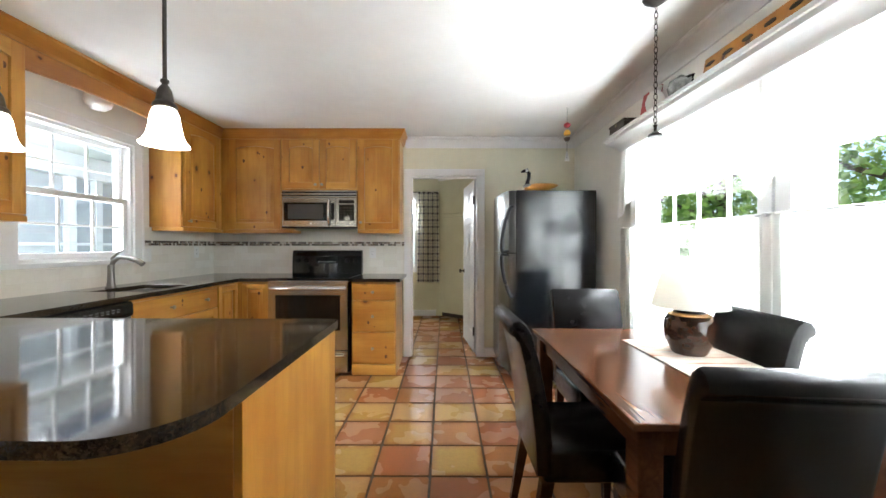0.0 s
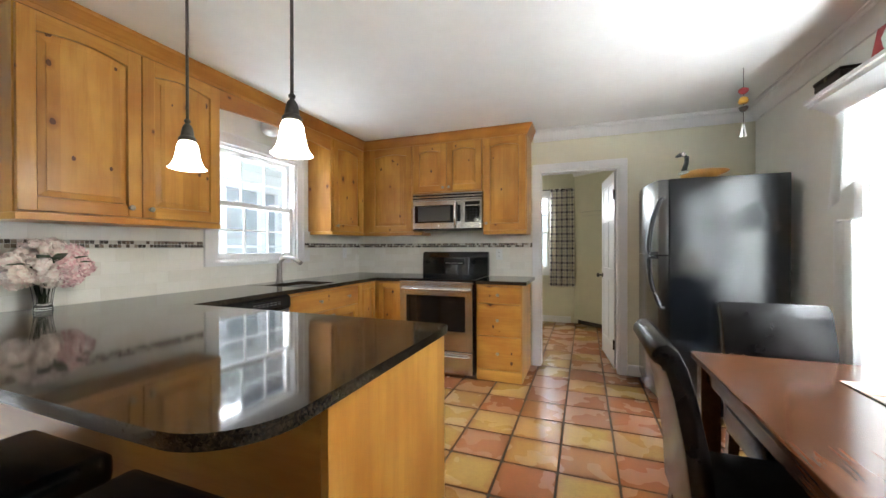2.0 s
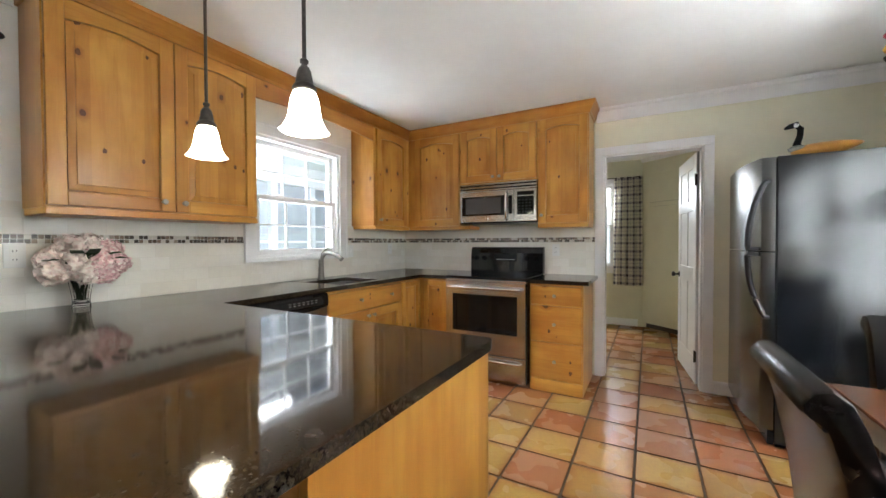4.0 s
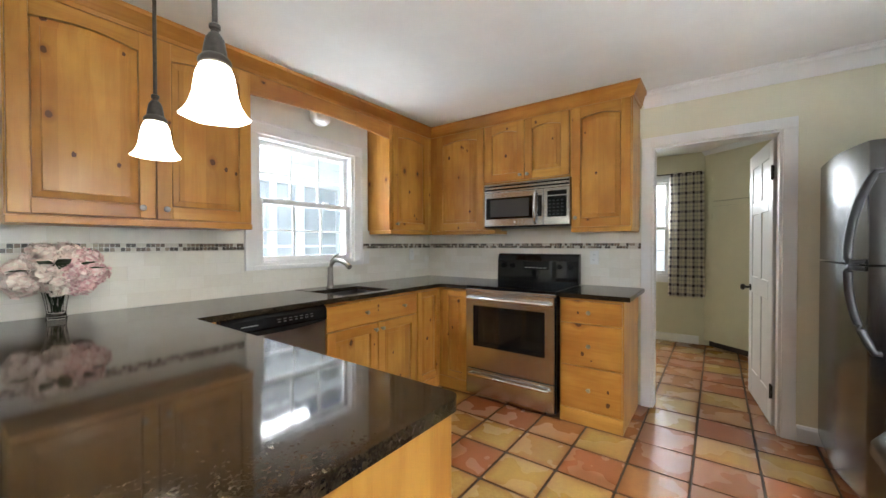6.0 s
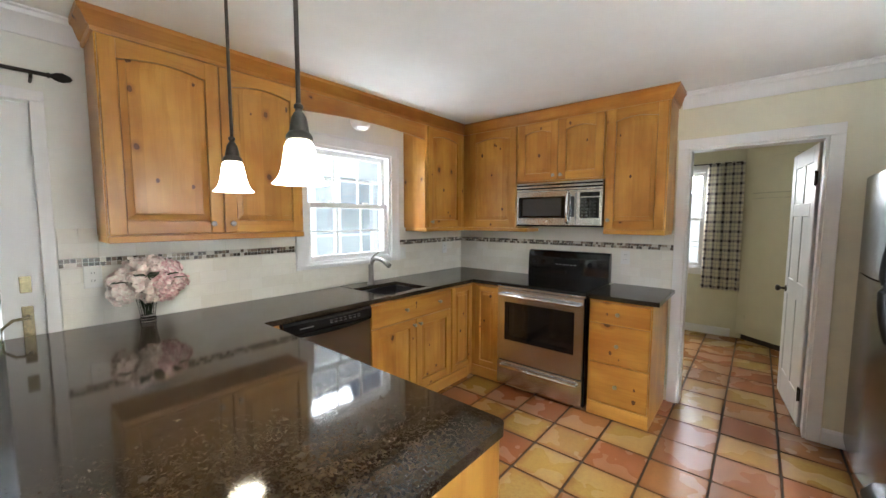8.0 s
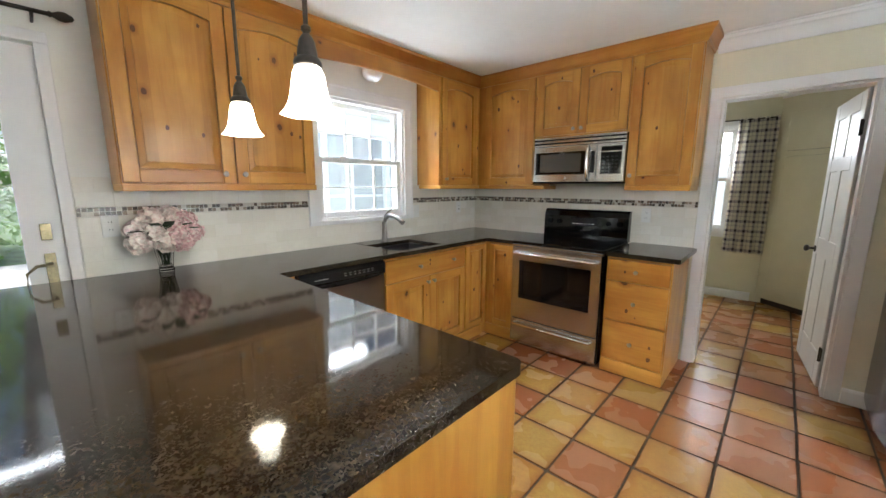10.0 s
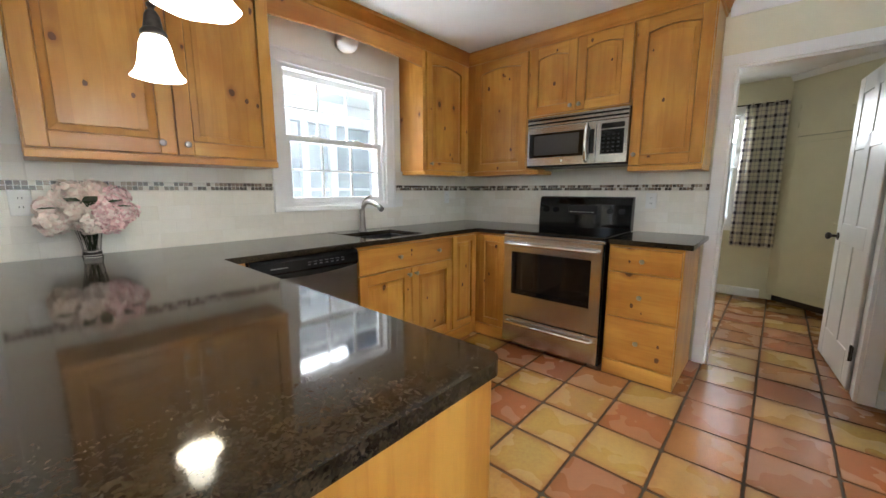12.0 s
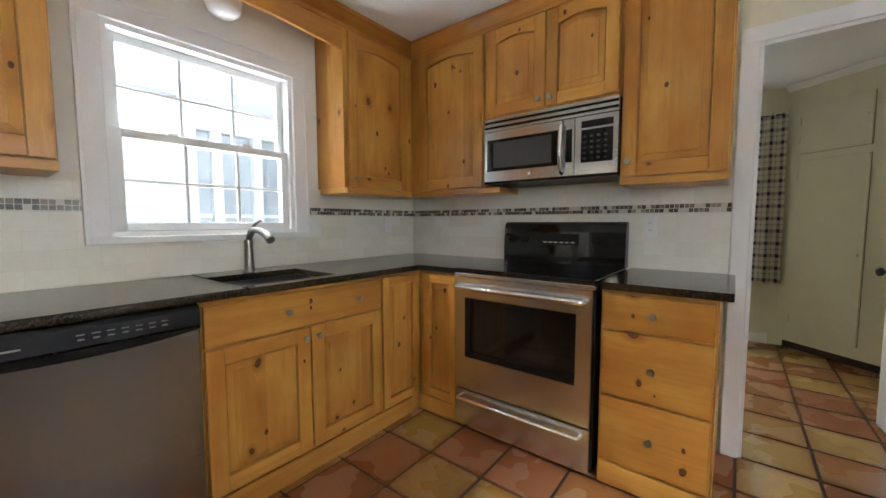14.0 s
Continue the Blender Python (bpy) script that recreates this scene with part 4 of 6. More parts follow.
def microwave():
    x0, x1, yf = -0.708, 0.064, 6.655
    z0, z1 = 1.425, 1.813
    c = thing("microwave", ((x0 + x1) / 2, 6.8, z0), "stainless steel over-the-range microwave with black window", "microwave")
    part("body", bx(x0, x1, yf + 0.03, BY - 0.004, z0, z1), BLACKP, c)
    g = part("vent_grille", bx(x0, x1, yf, yf + 0.029, z1 - 0.075, z1, 0.003), STEELM, c)
    for k in range(2):
        part("louvre", bx(x0 + 0.003, x1 - 0.003, yf - 0.003, yf + 0.001, z1 - 0.028 - 0.03 * k, z1 - 0.016 - 0.03 * k), BLACKP, g)
    xm = x0 + 0.555
    d = part("door", bx(x0, xm, yf, yf + 0.029, z0 + 0.012, z1 - 0.077, 0.004), STEELM, c, "brushed steel door")
    w = part("window", bx(x0 + 0.022, xm - 0.088, yf - 0.002, yf + 0.002, z0 + 0.075, z1 - 0.125, 0.002), BLACKG, d, "black perforated window")
    part("mesh_screen", bx(x0 + 0.065, xm - 0.125, yf - 0.0035, yf - 0.0015, z0 + 0.095, z1 - 0.143), SCREEN, w, "grey perforated screen")
    part("trim_strip", bx(xm - 0.046, xm - 0.012, yf - 0.002, yf + 0.002, z0 + 0.085, z1 - 0.13, 0.002), BLACKG, d)
    bm = tube(bmesh.new(), [(xm - 0.065, yf + 0.002, z0 + 0.03), (xm - 0.065, yf - 0.028, z0 + 0.05), (xm - 0.065, yf - 0.04, (z0 + z1 - 0.08) / 2), (xm - 0.065, yf - 0.028, z1 - 0.11), (xm - 0.065, yf + 0.002, z1 - 0.09)], 0.012, 10)
    part("handle", bm, CHROME, d, "curved polished steel handle", True)
    p = part("control_panel", bx(xm + 0.002, x1, yf, yf + 0.029, z0 + 0.012, z1 - 0.077, 0.004), STEELM, c)
    part("keypad", bx(xm + 0.035, x1 - 0.025, yf - 0.002, yf + 0.002, z0 + 0.075, z1 - 0.145, 0.002), BLACKG, p)
    part("display", bx(xm + 0.035, x1 - 0.025, yf - 0.002, yf + 0.002, z1 - 0.135, z1 - 0.10, 0.002), BLACKG, p)
    for i in range(5):
        for j in range(4):
            x, z = xm + 0.047 + 0.034 * j, z0 + 0.09 + 0.028 * i
            part("key", bx(x, x + 0.016, yf - 0.0035, yf - 0.0015, z, z + 0.011), GREYP, p)
    part("badge", lathe(bmesh.new(), [(0.009, 0), (0.008, 0.002), (0, 0.0021)], (x0 + 0.30, yf - 0.0005, z0 + 0.045), 16, Matrix.Rotation(radians(90), 4, "X")), PLAST, d)
    part("underside", bx(x0 + 0.002, x1 - 0.002, yf + 0.002, yf + 0.03, z0, z0 + 0.010), BLACKP, c)


GREYP = plain("grey_print", (0.055, 0.055, 0.055), 0.5)
SCREEN = plain("perforated_screen", (0.055, 0.052, 0.048), 0.35, var=0.2, scale=300)
microwave()


PRINT = plain("pale_print", (0.16, 0.16, 0.16), 0.5)


def dishwasher():
    y0, y1 = 4.535, 5.166
    c = thing("dishwasher", (-1.3, 4.86, 0), "stainless steel dishwasher with black control panel", "dishwasher")
    part("body", bx(WX + 0.05, LX, y0, y1, 0.0, CT - 0.034), BLACKP, c)
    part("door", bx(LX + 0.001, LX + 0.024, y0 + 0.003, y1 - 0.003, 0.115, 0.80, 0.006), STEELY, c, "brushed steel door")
    p = bmesh.new()
    pts = [(0.001, 0.80), (0.026, 0.803), (0.036, 0.82), (0.034, 0.875), (0.024, 0.892), (0.001, 0.892)]
    prism(p, pts, y0 + 0.003, y1 - 0.003, Matrix(((1, 0, 0, LX), (0, 0, 1, 0), (0, 1, 0, 0), (0, 0, 0, 1))))
    bmesh.ops.recalc_face_normals(p, faces=p.faces)
    cp = part("control_panel", p, BLACKP, c, "black curved control panel")
    ym, hw = (y0 + y1) / 2, (y1 - y0) / 2 - 0.004
    lip = [(ym + hw * (k / 10 - 1), 0.783 + 0.022 * abs(k / 10 - 1) ** 2.2) for k in range(21)]
    bm = prism(bmesh.new(), lip + [(ym + hw, 0.812), (ym - hw, 0.812)], 0.0245, 0.034, facing("x", 0, 0, LX))
    bmesh.ops.recalc_face_normals(bm, faces=bm.faces)
    part("handle_lip", bm, BLACKP, cp, "curved black pocket handle")
    for k in range(7):
        part("marking", bx(LX + 0.0345, LX + 0.0368, y0 + 0.30 + 0.035 * k, y0 + 0.32 + 0.035 * k, 0.855, 0.858), PRINT, cp)
        part("button", bx(LX + 0.034, LX + 0.038, y0 + 0.302 + 0.035 * k, y0 + 0.318 + 0.035 * k, 0.840, 0.844), PRINT, cp)
    part("badge", bx(LX + 0.0345, LX + 0.0368, y0 + 0.10, y0 + 0.19, 0.842, 0.847), PRINT, cp)
    part("kick_plate", bx(LX - 0.05, LX - 0.03, y0, y1, 0.0, 0.11), BLACKP, c)


dishwasher()


def fridge():
    x0, x1, y0, y1, zt = 1.50, 2.33, 6.17, 6.92, 1.745
    c = thing("fridge", (1.9, 6.55, 0), "black fridge freezer with stainless steel doors", "fridge")
    part("cabinet", bx(x0 + 0.117, x1, y0, y1, 0.03, zt, 0.006), FRIDGE, c, "textured black enamel cabinet")
    part("grille", bx(x0 + 0.085, x0 + 0.116, y0 + 0.01, y1 - 0.01, 0.02, 0.10, 0.004), BLACKP, c)

    def door(a, b, ha, hb, name):
        face = [(x0 - 0.004 + 0.05 * max(0, k / 6 - 1) ** 2 + 0.012 * max(0, 1 - k / 6) ** 2, y1 - 0.006 - (y1 - y0 - 0.012) * k / 12) for k in range(13)]
        pts = [(x0 + 0.112, y0 + 0.002), (x0 + 0.112, y1 - 0.002), (x0 + 0.018, y1 - 0.002)] + face + [(x0 + 0.058, y0 + 0.002)]
        bm = prism(bmesh.new(), pts, a, b)
        bmesh.ops.recalc_face_normals(bm, faces=bm.faces)
        d = part(name, bm, STEELZ, c, "brushed steel door", True)
        y = y0 + 0.035
        pts = [(x0 + 0.055, y, ha + (0.014 if hb > ha else -0.014))]
        for k in range(17):
            q = k / 16
            pts.append((x0 - 0.012 + 0.075 * q ** 2.3, y - 0.045 * q ** 3, ha + (hb - ha) * q))
        pts.append((x0 + 0.085, y0 - 0.004, hb))
        bm = tube(bmesh.new(), pts, [0.008] + [0.017] * 15 + [0.016, 0.014, 0.012], 12)
        part("handle", bm, HANDLE, d, "black bowed handle", True)
    door(0.11, 1.175, 1.172, 0.79, "fridge_door")
    door(1.185, zt - 0.004, 1.188, 1.60, "freezer_door")
    for y in (y0 + 0.06, y1 - 0.06):
        part("foot", bx(x0 + 0.13, x0 + 0.18, y - 0.02, y + 0.02, 0.0, 0.03), BLACKP, c)
        part("foot", bx(x1 - 0.15, x1 - 0.10, y - 0.02, y + 0.02, 0.0, 0.03), BLACKP, c)


HANDLE = plain("black_handle", (0.018, 0.018, 0.02), 0.28)
fridge()


# ---- sink and tap ----
def sink():
    c = thing("sink", (-1.3, 5.6, CT - 0.2), "undermounted dark steel sink bowl", "sink")
    a, b, y0, y1 = SINK
    bm = bmesh.new()
    t, zb, zt = 0.004, CT - 0.21, CT - 0.033
    box(bm, a - t, a, y0 - t, y1 + t, zb, zt)
    box(bm, b, b + t, y0 - t, y1 + t, zb, zt)
    box(bm, a, b, y0 - t, y0, zb, zt)
    box(bm, a, b, y1, y1 + t, zb, zt)
    box(bm, a, b, y0, y1, zb - t, zb)
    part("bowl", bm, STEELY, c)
    part("drain", lathe(bmesh.new(), [(0.045, 0.0), (0.045, 0.003), (0.03, 0.004), (0.025, 0.001), (0, 0.001)], (-1.25, 5.57, zb), 20), NICKEL, c, "", True)


sink()


def tap():
    c = thing("kitchen_tap", (-1.505, 5.575, CT), "brushed nickel single-lever kitchen tap", "tap")
    x, y = -1.505, 5.575
    part("base", lathe(bmesh.new(), [(0.034, 0), (0.034, 0.006), (0.028, 0.012), (0.024, 0.04), (0.021, 0.13), (0.022, 0.16), (0.018, 0.172), (0, 0.174)], (x, y, CT), 24), NICKEL, c, "", True)
    z = CT
    part("spout", tube(bmesh.new(), [(x, y, z + 0.13), (x + 0.015, y, z + 0.19), (x + 0.06, y, z + 0.225), (x + 0.13, y, z + 0.222), (x + 0.20, y, z + 0.20), (x + 0.238, y, z + 0.175)], [0.017, 0.017, 0.016, 0.017, 0.020, 0.021], 14), NICKEL, c, "", True)
    part("lever", tube(bmesh.new(), [(x, y, z + 0.168), (x - 0.005, y + 0.01, z + 0.215), (x + 0.02, y + 0.03, z + 0.255), (x + 0.055, y + 0.045, z + 0.275)], [0.012, 0.010, 0.008, 0.006], 10), NICKEL, c, "", True)


tap()


# ---- lamps ----
def pendant(x, y, zb, zc=H):
    c = thing("pendant_lamp", (x, y, zc), "bell-shaped lit alabaster glass pendant on bronze rod", "lamp", "pendants over the peninsula")
    part("canopy", lathe(bmesh.new(), [(0.0, zc - 0.035), (0.02, zc - 0.033), (0.058, zc - 0.012), (0.062, zc - 0.0005), (0, zc - 0.0004)], (x, y, 0), 28), RODM, c, "", True)
    part("rod", lathe(bmesh.new(), [(0.0065, zb + 0.225), (0.0065, zc - 0.03)], (x, y, 0), 12), RODM, c, "", True)
    cap = [(0.034, 0.128), (0.037, 0.131), (0.037, 0.140), (0.030, 0.150), (0.0265, 0.153), (0.0265, 0.160), (0.024, 0.175), (0.021, 0.192), (0.014, 0.205), (0.009, 0.210), (0.009, 0.216), (0.013, 0.219), (0.013, 0.227), (0.0065, 0.233)]
    part("holder", lathe(bmesh.new(), [(r, zb + h) for r, h in cap], (x, y, 0), 20), RODM, c, "dark bronze cap", True)
    prof = [(0.029, 0.130), (0.036, 0.124), (0.043, 0.106), (0.047, 0.082), (0.051, 0.055), (0.057, 0.032), (0.066, 0.014), (0.075, 0.003), (0.078, 0.0), (0.0745, 0.0035), (0.063, 0.017), (0.054, 0.034), (0.048, 0.056), (0.044, 0.082), (0.040, 0.104), (0.033, 0.120), (0.028, 0.126)]
    prof = [(r * 0.965, z * 0.97 + 0.004) for r, z in prof]
    bm = bmesh.new()
    seg, rings = 36, []
    for r, z in prof:
        rings.append([bm.verts.new((x + r * (1 + 0.035 * max(0, (0.06 - z) / 0.06) * math.cos(6 * 2 * math.pi * k / seg)) * math.cos(2 * math.pi * k / seg), y + r * (1 + 0.035 * max(0, (0.06 - z) / 0.06) * math.cos(6 * 2 * math.pi * k / seg)) * math.sin(2 * math.pi * k / seg), zb + z)) for k in range(seg)])
    for a, b in zip(rings, rings[1:]):
        for k in range(seg):
            bm.faces.new((a[k], a[(k + 1) % seg], b[(k + 1) % seg], b[k]))
    bmesh.ops.recalc_face_normals(bm, faces=bm.faces)
    part("shade", bm, SHADE, c, "glowing alabaster glass shade", True)


pendant(0.003, 4.11, 1.588)
pendant(-0.675, 4.185, 1.601)


def dome_light():
    x, y, z = WX + 0.095, 5.51, 2.335
    c = thing("ceiling_light", (x, y, z), "small white frosted glass dome light, switched off", "lamp")
    part("base", lathe(bmesh.new(), [(0.06, z), (0.06, H - 0.0005)], (x, y, 0), 28), NICKEL, c, "", True)
    part("dome", lathe(bmesh.new(), [(0.0, z - 0.115), (0.045, z - 0.11), (0.074, z - 0.085), (0.084, z - 0.05), (0.076, z - 0.012), (0.06, z - 0.0005)], (x, y, 0), 28), PLAST, c, "frosted white dome", True)


dome_light()


# ---- dining ----
def cherry():
    m, t, b = make("cherry_wood")
    g = noise_tex(t, coords(t, (1, 0.06, 1)), 40, 5, 0.6, 0.5)
    big = noise_tex(t, coords(t), 2.5, 3, 0.5)
    col = ramp(t, g, [(0.3, (0.070, 0.026, 0.011)), (0.6, (0.042, 0.015, 0.007)), (0.8, (0.085, 0.032, 0.013))])
    t.links.new(mix(t, mth(t, "MULTIPLY", big, 0.35), col, (0.090, 0.037, 0.016)), b.inputs["Base Color"])
    b.inputs["Roughness"].default_value = 0.16
    b.inputs["Specular IOR Level"].default_value = 0.13
    return m


CHERRY = cherry()
TX0, TX1, TY0, TY1 = 1.50, 2.28, 3.86, 5.06


def table():
    c = thing("dining_table", ((TX0 + TX1) / 2, (TY0 + TY1) / 2, 0), "reddish cherry wood rectangular dining table", "table")
    part("tabletop", bx(TX0, TX1, TY0, TY1, 0.725, 0.75, 0.005), CHERRY, c)
    part("apron", bx(TX0 + 0.05, TX1 - 0.05, TY0 + 0.04, TY0 + 0.06, 0.64, 0.7245), CHERRY, c)
    part("apron", bx(TX0 + 0.05, TX1 - 0.05, TY1 - 0.06, TY1 - 0.04, 0.64, 0.7245), CHERRY, c)
    part("apron", bx(TX0 + 0.04, TX0 + 0.06, TY0 + 0.05, TY1 - 0.05, 0.64, 0.7245), CHERRY, c)
    part("apron", bx(TX1 - 0.06, TX1 - 0.04, TY0 + 0.05, TY1 - 0.05, 0.64, 0.7245), CHERRY, c)
    for x in (TX0 + 0.02, TX1 - 0.095):
        for y in (TY0 + 0.02, TY1 - 0.095):
            part("leg", bx(x, x + 0.075, y, y + 0.075, 0.0, 0.7245, 0.006), CHERRY, c)


table()


def chair(m):
    """A high-backed leather chair with a rolled top; it faces +y, its middle at the origin."""
    c = thing("dining_chair", (0, 0, 0), "black-brown leather dining chair with rolled back", "chair", "chairs round the dining table")
    w = 0.22
    bm = bx(-w, w, -0.20, 0.25, 0.33, 0.475, 0.03, 3)
    for v in bm.verts:
        if v.co.z > 0.44:
            v.co.z += 0.012 * (1 - (v.co.x / w) ** 2) * (1 - ((v.co.y - 0.02) / 0.24) ** 2)
    part("seat", bm, LEATHER, c, "", True)
    # the back: an upright curve of a given thickness that rolls backwards at its top
    front = [(-0.155, 0.36), (-0.165, 0.50), (-0.185, 0.65), (-0.215, 0.80), (-0.24, 0.89), (-0.262, 0.938), (-0.29, 0.96), (-0.318, 0.953), (-0.335, 0.93)]
    back = [(-0.225, 0.36), (-0.232, 0.50), (-0.250, 0.65), (-0.278, 0.80), (-0.292, 0.855), (-0.300, 0.880), (-0.312, 0.892), (-0.325, 0.899), (-0.336, 0.911)]
    bm = bmesh.new()
    prism(bm, front + back[::-1], -w, w, Matrix(((0, 0, 1, 0), (1, 0, 0, 0), (0, 1, 0, 0), (0, 0, 0, 1))))
    bmesh.ops.recalc_face_normals(bm, faces=bm.faces)
    es = [e for e in bm.edges if abs(e.verts[0].co.x - e.verts[1].co.x) < 1e-6]
    bmesh.ops.bevel(bm, geom=es, offset=0.014, segments=2, affect="EDGES", profile=0.6, clamp_overlap=True)
    bk = part("backrest", bm, LEATHER, c, "", True)
    bm = tube(bmesh.new(), [(-w + 0.004, -0.302, 0.884), (w - 0.004, -0.302, 0.884)], 0.005, 8)
    part("piping", bm, LEATHER, bk)
    for x in (-w + 0.03, w - 0.03):
        for y, dy in ((-0.18, -0.06), (0.215, 0.0)):
            bm = bmesh.new()
            lo = [bm.verts.new((x + sx * 0.016, y + dy + sy * 0.016, 0)) for sx, sy in ((-1, -1), (1, -1), (1, 1), (-1, 1))]
            hi = [bm.verts.new((x + sx * 0.024, y + sy * 0.024, 0.335)) for sx, sy in ((-1, -1), (1, -1), (1, 1), (-1, 1))]
            bm.faces.new(lo[::-1])
            bm.faces.new(hi)
            for k in range(4):
                bm.faces.new((lo[k], lo[(k + 1) % 4], hi[(k + 1) % 4], hi[k]))
            part("leg", bm, CHERRY, c, "dark cherry wood leg")
    c.matrix_basis = m
    return c


first = chair(pose(1.55, 4.46, 0, 0, 0, -90))
copy_thing(first, pose(1.90, 5.02, 0, 0, 0, 180))
copy_thing(first, pose(2.06, 4.47, 0, 0, 0, 89))
copy_thing(first, pose(1.81, 3.985, 0, 0, 0, -4))


def table_lamp():
    x, y, z = 2.09, 4.53, 0.757
    c = thing("table_lamp", (x, y, z), "brown glazed stoneware table lamp with cream shade", "lamp")
    part("base", lathe(bmesh.new(), [(0.066, 0.0), (0.074, 0.01), (0.095, 0.06), (0.103, 0.115), (0.100, 0.15), (0.085, 0.175), (0.066, 0.184), (0.062, 0.19)], (x, y, z), 36), STONE, c, "", True)
    part("collar", lathe(bmesh.new(), [(0.062, 0.19), (0.064, 0.196), (0.060, 0.214), (0.02, 0.216), (0.012, 0.24), (0.008, 0.30), (0, 0.30)], (x, y, z), 36), BLACKP, c, "black collar", True)
    part("glaze_band", lathe(bmesh.new(), [(0.0865, 0.1748), (0.0885, 0.1775), (0.068, 0.1875), (0.0665, 0.185)], (x, y, z), 36), TAN, c, "tan glazed shoulder", True)
    part("shade", lathe(bmesh.new(), [(0.153, 0.215), (0.155, 0.213), (0.139, 0.28), (0.103, 0.41), (0.098, 0.435), (0.096, 0.435), (0.101, 0.41), (0.137, 0.28)], (x, y, z), 40), LSHADE, c, "cream fabric shade", True)


STONE = plain("brown_stoneware_glaze", (0.030, 0.012, 0.007), 0.12, var=0.5, scale=18, spec=0.6)
TAN = plain("tan_glaze", (0.42, 0.24, 0.10), 0.25)
LSHADE = cloth("cream_shade_cloth", (0.89, 0.87, 0.81), 0.6)
table_lamp()


def runner():
    m, t, b = make("woven_runner")
    v = coords(t, (1, 1, 1))
    sep = t.nodes.new("ShaderNodeSeparateXYZ")
    t.links.new(v, sep.inputs[0])
    n = noise_tex(t, coords(t, (4, 26, 1)), 1.0, 3, 0.6)
    t.links.new(ramp(t, n, [(0.3, (0.45, 0.20, 0.13)), (0.45, (0.62, 0.50, 0.40)), (0.55, (0.68, 0.62, 0.54)), (0.7, (0.42, 0.38, 0.37))]), b.inputs["Base Color"])
    b.inputs["Roughness"].default_value = 0.9
    bm = bx(1.90, 2.27, 4.20, 4.78, 0.7515, 0.7555, 0.001, 1)
    ob = part("table_runner", bm, m)
    tagged(ob, "woven multicoloured table runner on the dining table", "table runner")


runner()


def stool(x, y):
    c = thing("bar_stool", (x, y, 0), "black leather backless bar stool under the worktop overhang", "stool", "stools at the peninsula")
    part("seat", bx(x - 0.20, x + 0.20, y - 0.17, y + 0.17, 0.60, 0.69, 0.03, 3), LEATHER, c, "", True)
    for sx in (-1, 1):
        for sy in (-1, 1):
            part("leg", tube(bmesh.new(), [(x + sx * 0.20, y + sy * 0.17, 0.0), (x + sx * 0.16, y + sy * 0.13, 0.605)], 0.018, 8), BLACKP, c)
        part("stretcher", tube(bmesh.new(), [(x + sx * 0.186, y - 0.155, 0.22), (x + sx * 0.186, y + 0.155, 0.22)], 0.012, 8), BLACKP, c)


stool(0.16, 3.44)
stool(-0.36, 3.46)


# ---- dining window: shelf, valance, curtains ----
SH = 2.10
shelf = thing("wall_shelf", (EX, 4.4, SH), "long white moulded display shelf above the dining windows", "shelf")
part("board", bx(2.245, EX - 0.001, 2.95, 5.84, SH - 0.022, SH, 0.004), WHITE, shelf)
MOLD = [(0, SH - 0.12), (0.02, SH - 0.12), (0.03, SH - 0.10), (0.075, SH - 0.055), (0.095, SH - 0.045), (0.10, SH - 0.0225), (0, SH - 0.0225)]
part("moulding", sweep(MOLD, [(2.36, 2.96), (2.36, 5.74), (EX - 0.002, 5.74)]), WHITE, shelf, "", True)


def drape(name, parent_thing, axis, at, u0, u1, top, low, folds, depth, material, flare=0.0, label="", uv=False):
    """A gathered cloth with folds. low: a function of 0..1 along it, the height of its hem."""
    bm = bmesh.new()
    n, rows = folds * 8, 10
    grid = []
    lay = bm.loops.layers.uv.new("UVMap") if uv else None
    for j in range(rows + 1):
        f = j / rows
        line = []
        for i in range(n + 1):
            k = i / n
            u = u0 + (u1 - u0) * k + flare * f * (k - 0.5)
            z = top + (low(k) - top) * f
            o = depth * (0.55 + 0.45 * f) * math.sin(2 * math.pi * folds * k + 0.9 * math.sin(5 * k) + 0.5 * f) + 0.012 * f * math.sin(9 * k)
            line.append(bm.verts.new((at + o, u, z) if axis == "x" else (u, at + o, z)))
        grid.append(line)
    for j in range(rows):
        for i in range(n):
            fc = bm.faces.new((grid[j][i], grid[j][i + 1], grid[j + 1][i + 1], grid[j + 1][i]))
            if uv:
                for lp, (di, dj) in zip(fc.loops, ((0, 0), (1, 0), (1, 1), (0, 1))):
                    lp[lay].uv = ((i + di) / n * (u1 - u0) * 1.5, (j + dj) / rows * (top - low(0.5)))
    r = bmesh.ops.solidify(bm, geom=bm.faces[:], thickness=0.002)
    return part(name, bm, material, parent_thing, label, True)


vl = thing("window_curtain", (2.33, 4.4, 1.98), "white gathered cotton valance under the display shelf", "curtain", "curtains at the dining windows")
# the hem's dip at 0.535 is added: white cloth imitating glare over the mullion
drape("valance_cloth", vl, "x", 2.350, 2.95, 5.74, SH - 0.121, lambda k: 1.59 + 0.04 * math.cos(2 * math.pi * k * 2.1) - 0.19 * max(0.0, (k - 0.92) / 0.08) - 0.17 * math.exp(-((k - 0.535) / 0.028) ** 2), 26, 0.012, VALANCE, 0.16)
# the two middle panels are widened over the mullion, also for the glare
for k, (a, b, tie) in enumerate(((5.06, 5.80, 1), (4.375, 4.90, -1), (3.70, 4.372, 1), (3.05, 3.60, -1))):
    cc = thing("window_curtain", (2.36, (a + b) / 2, 1.37), "white gathered cafe curtain panel on a rod", "curtain", "curtains at the dining windows")
    drape("panel_cloth", cc, "x", 2.372, a, b, 1.39, lambda q: 0.45, 9, 0.014, VALANCE)
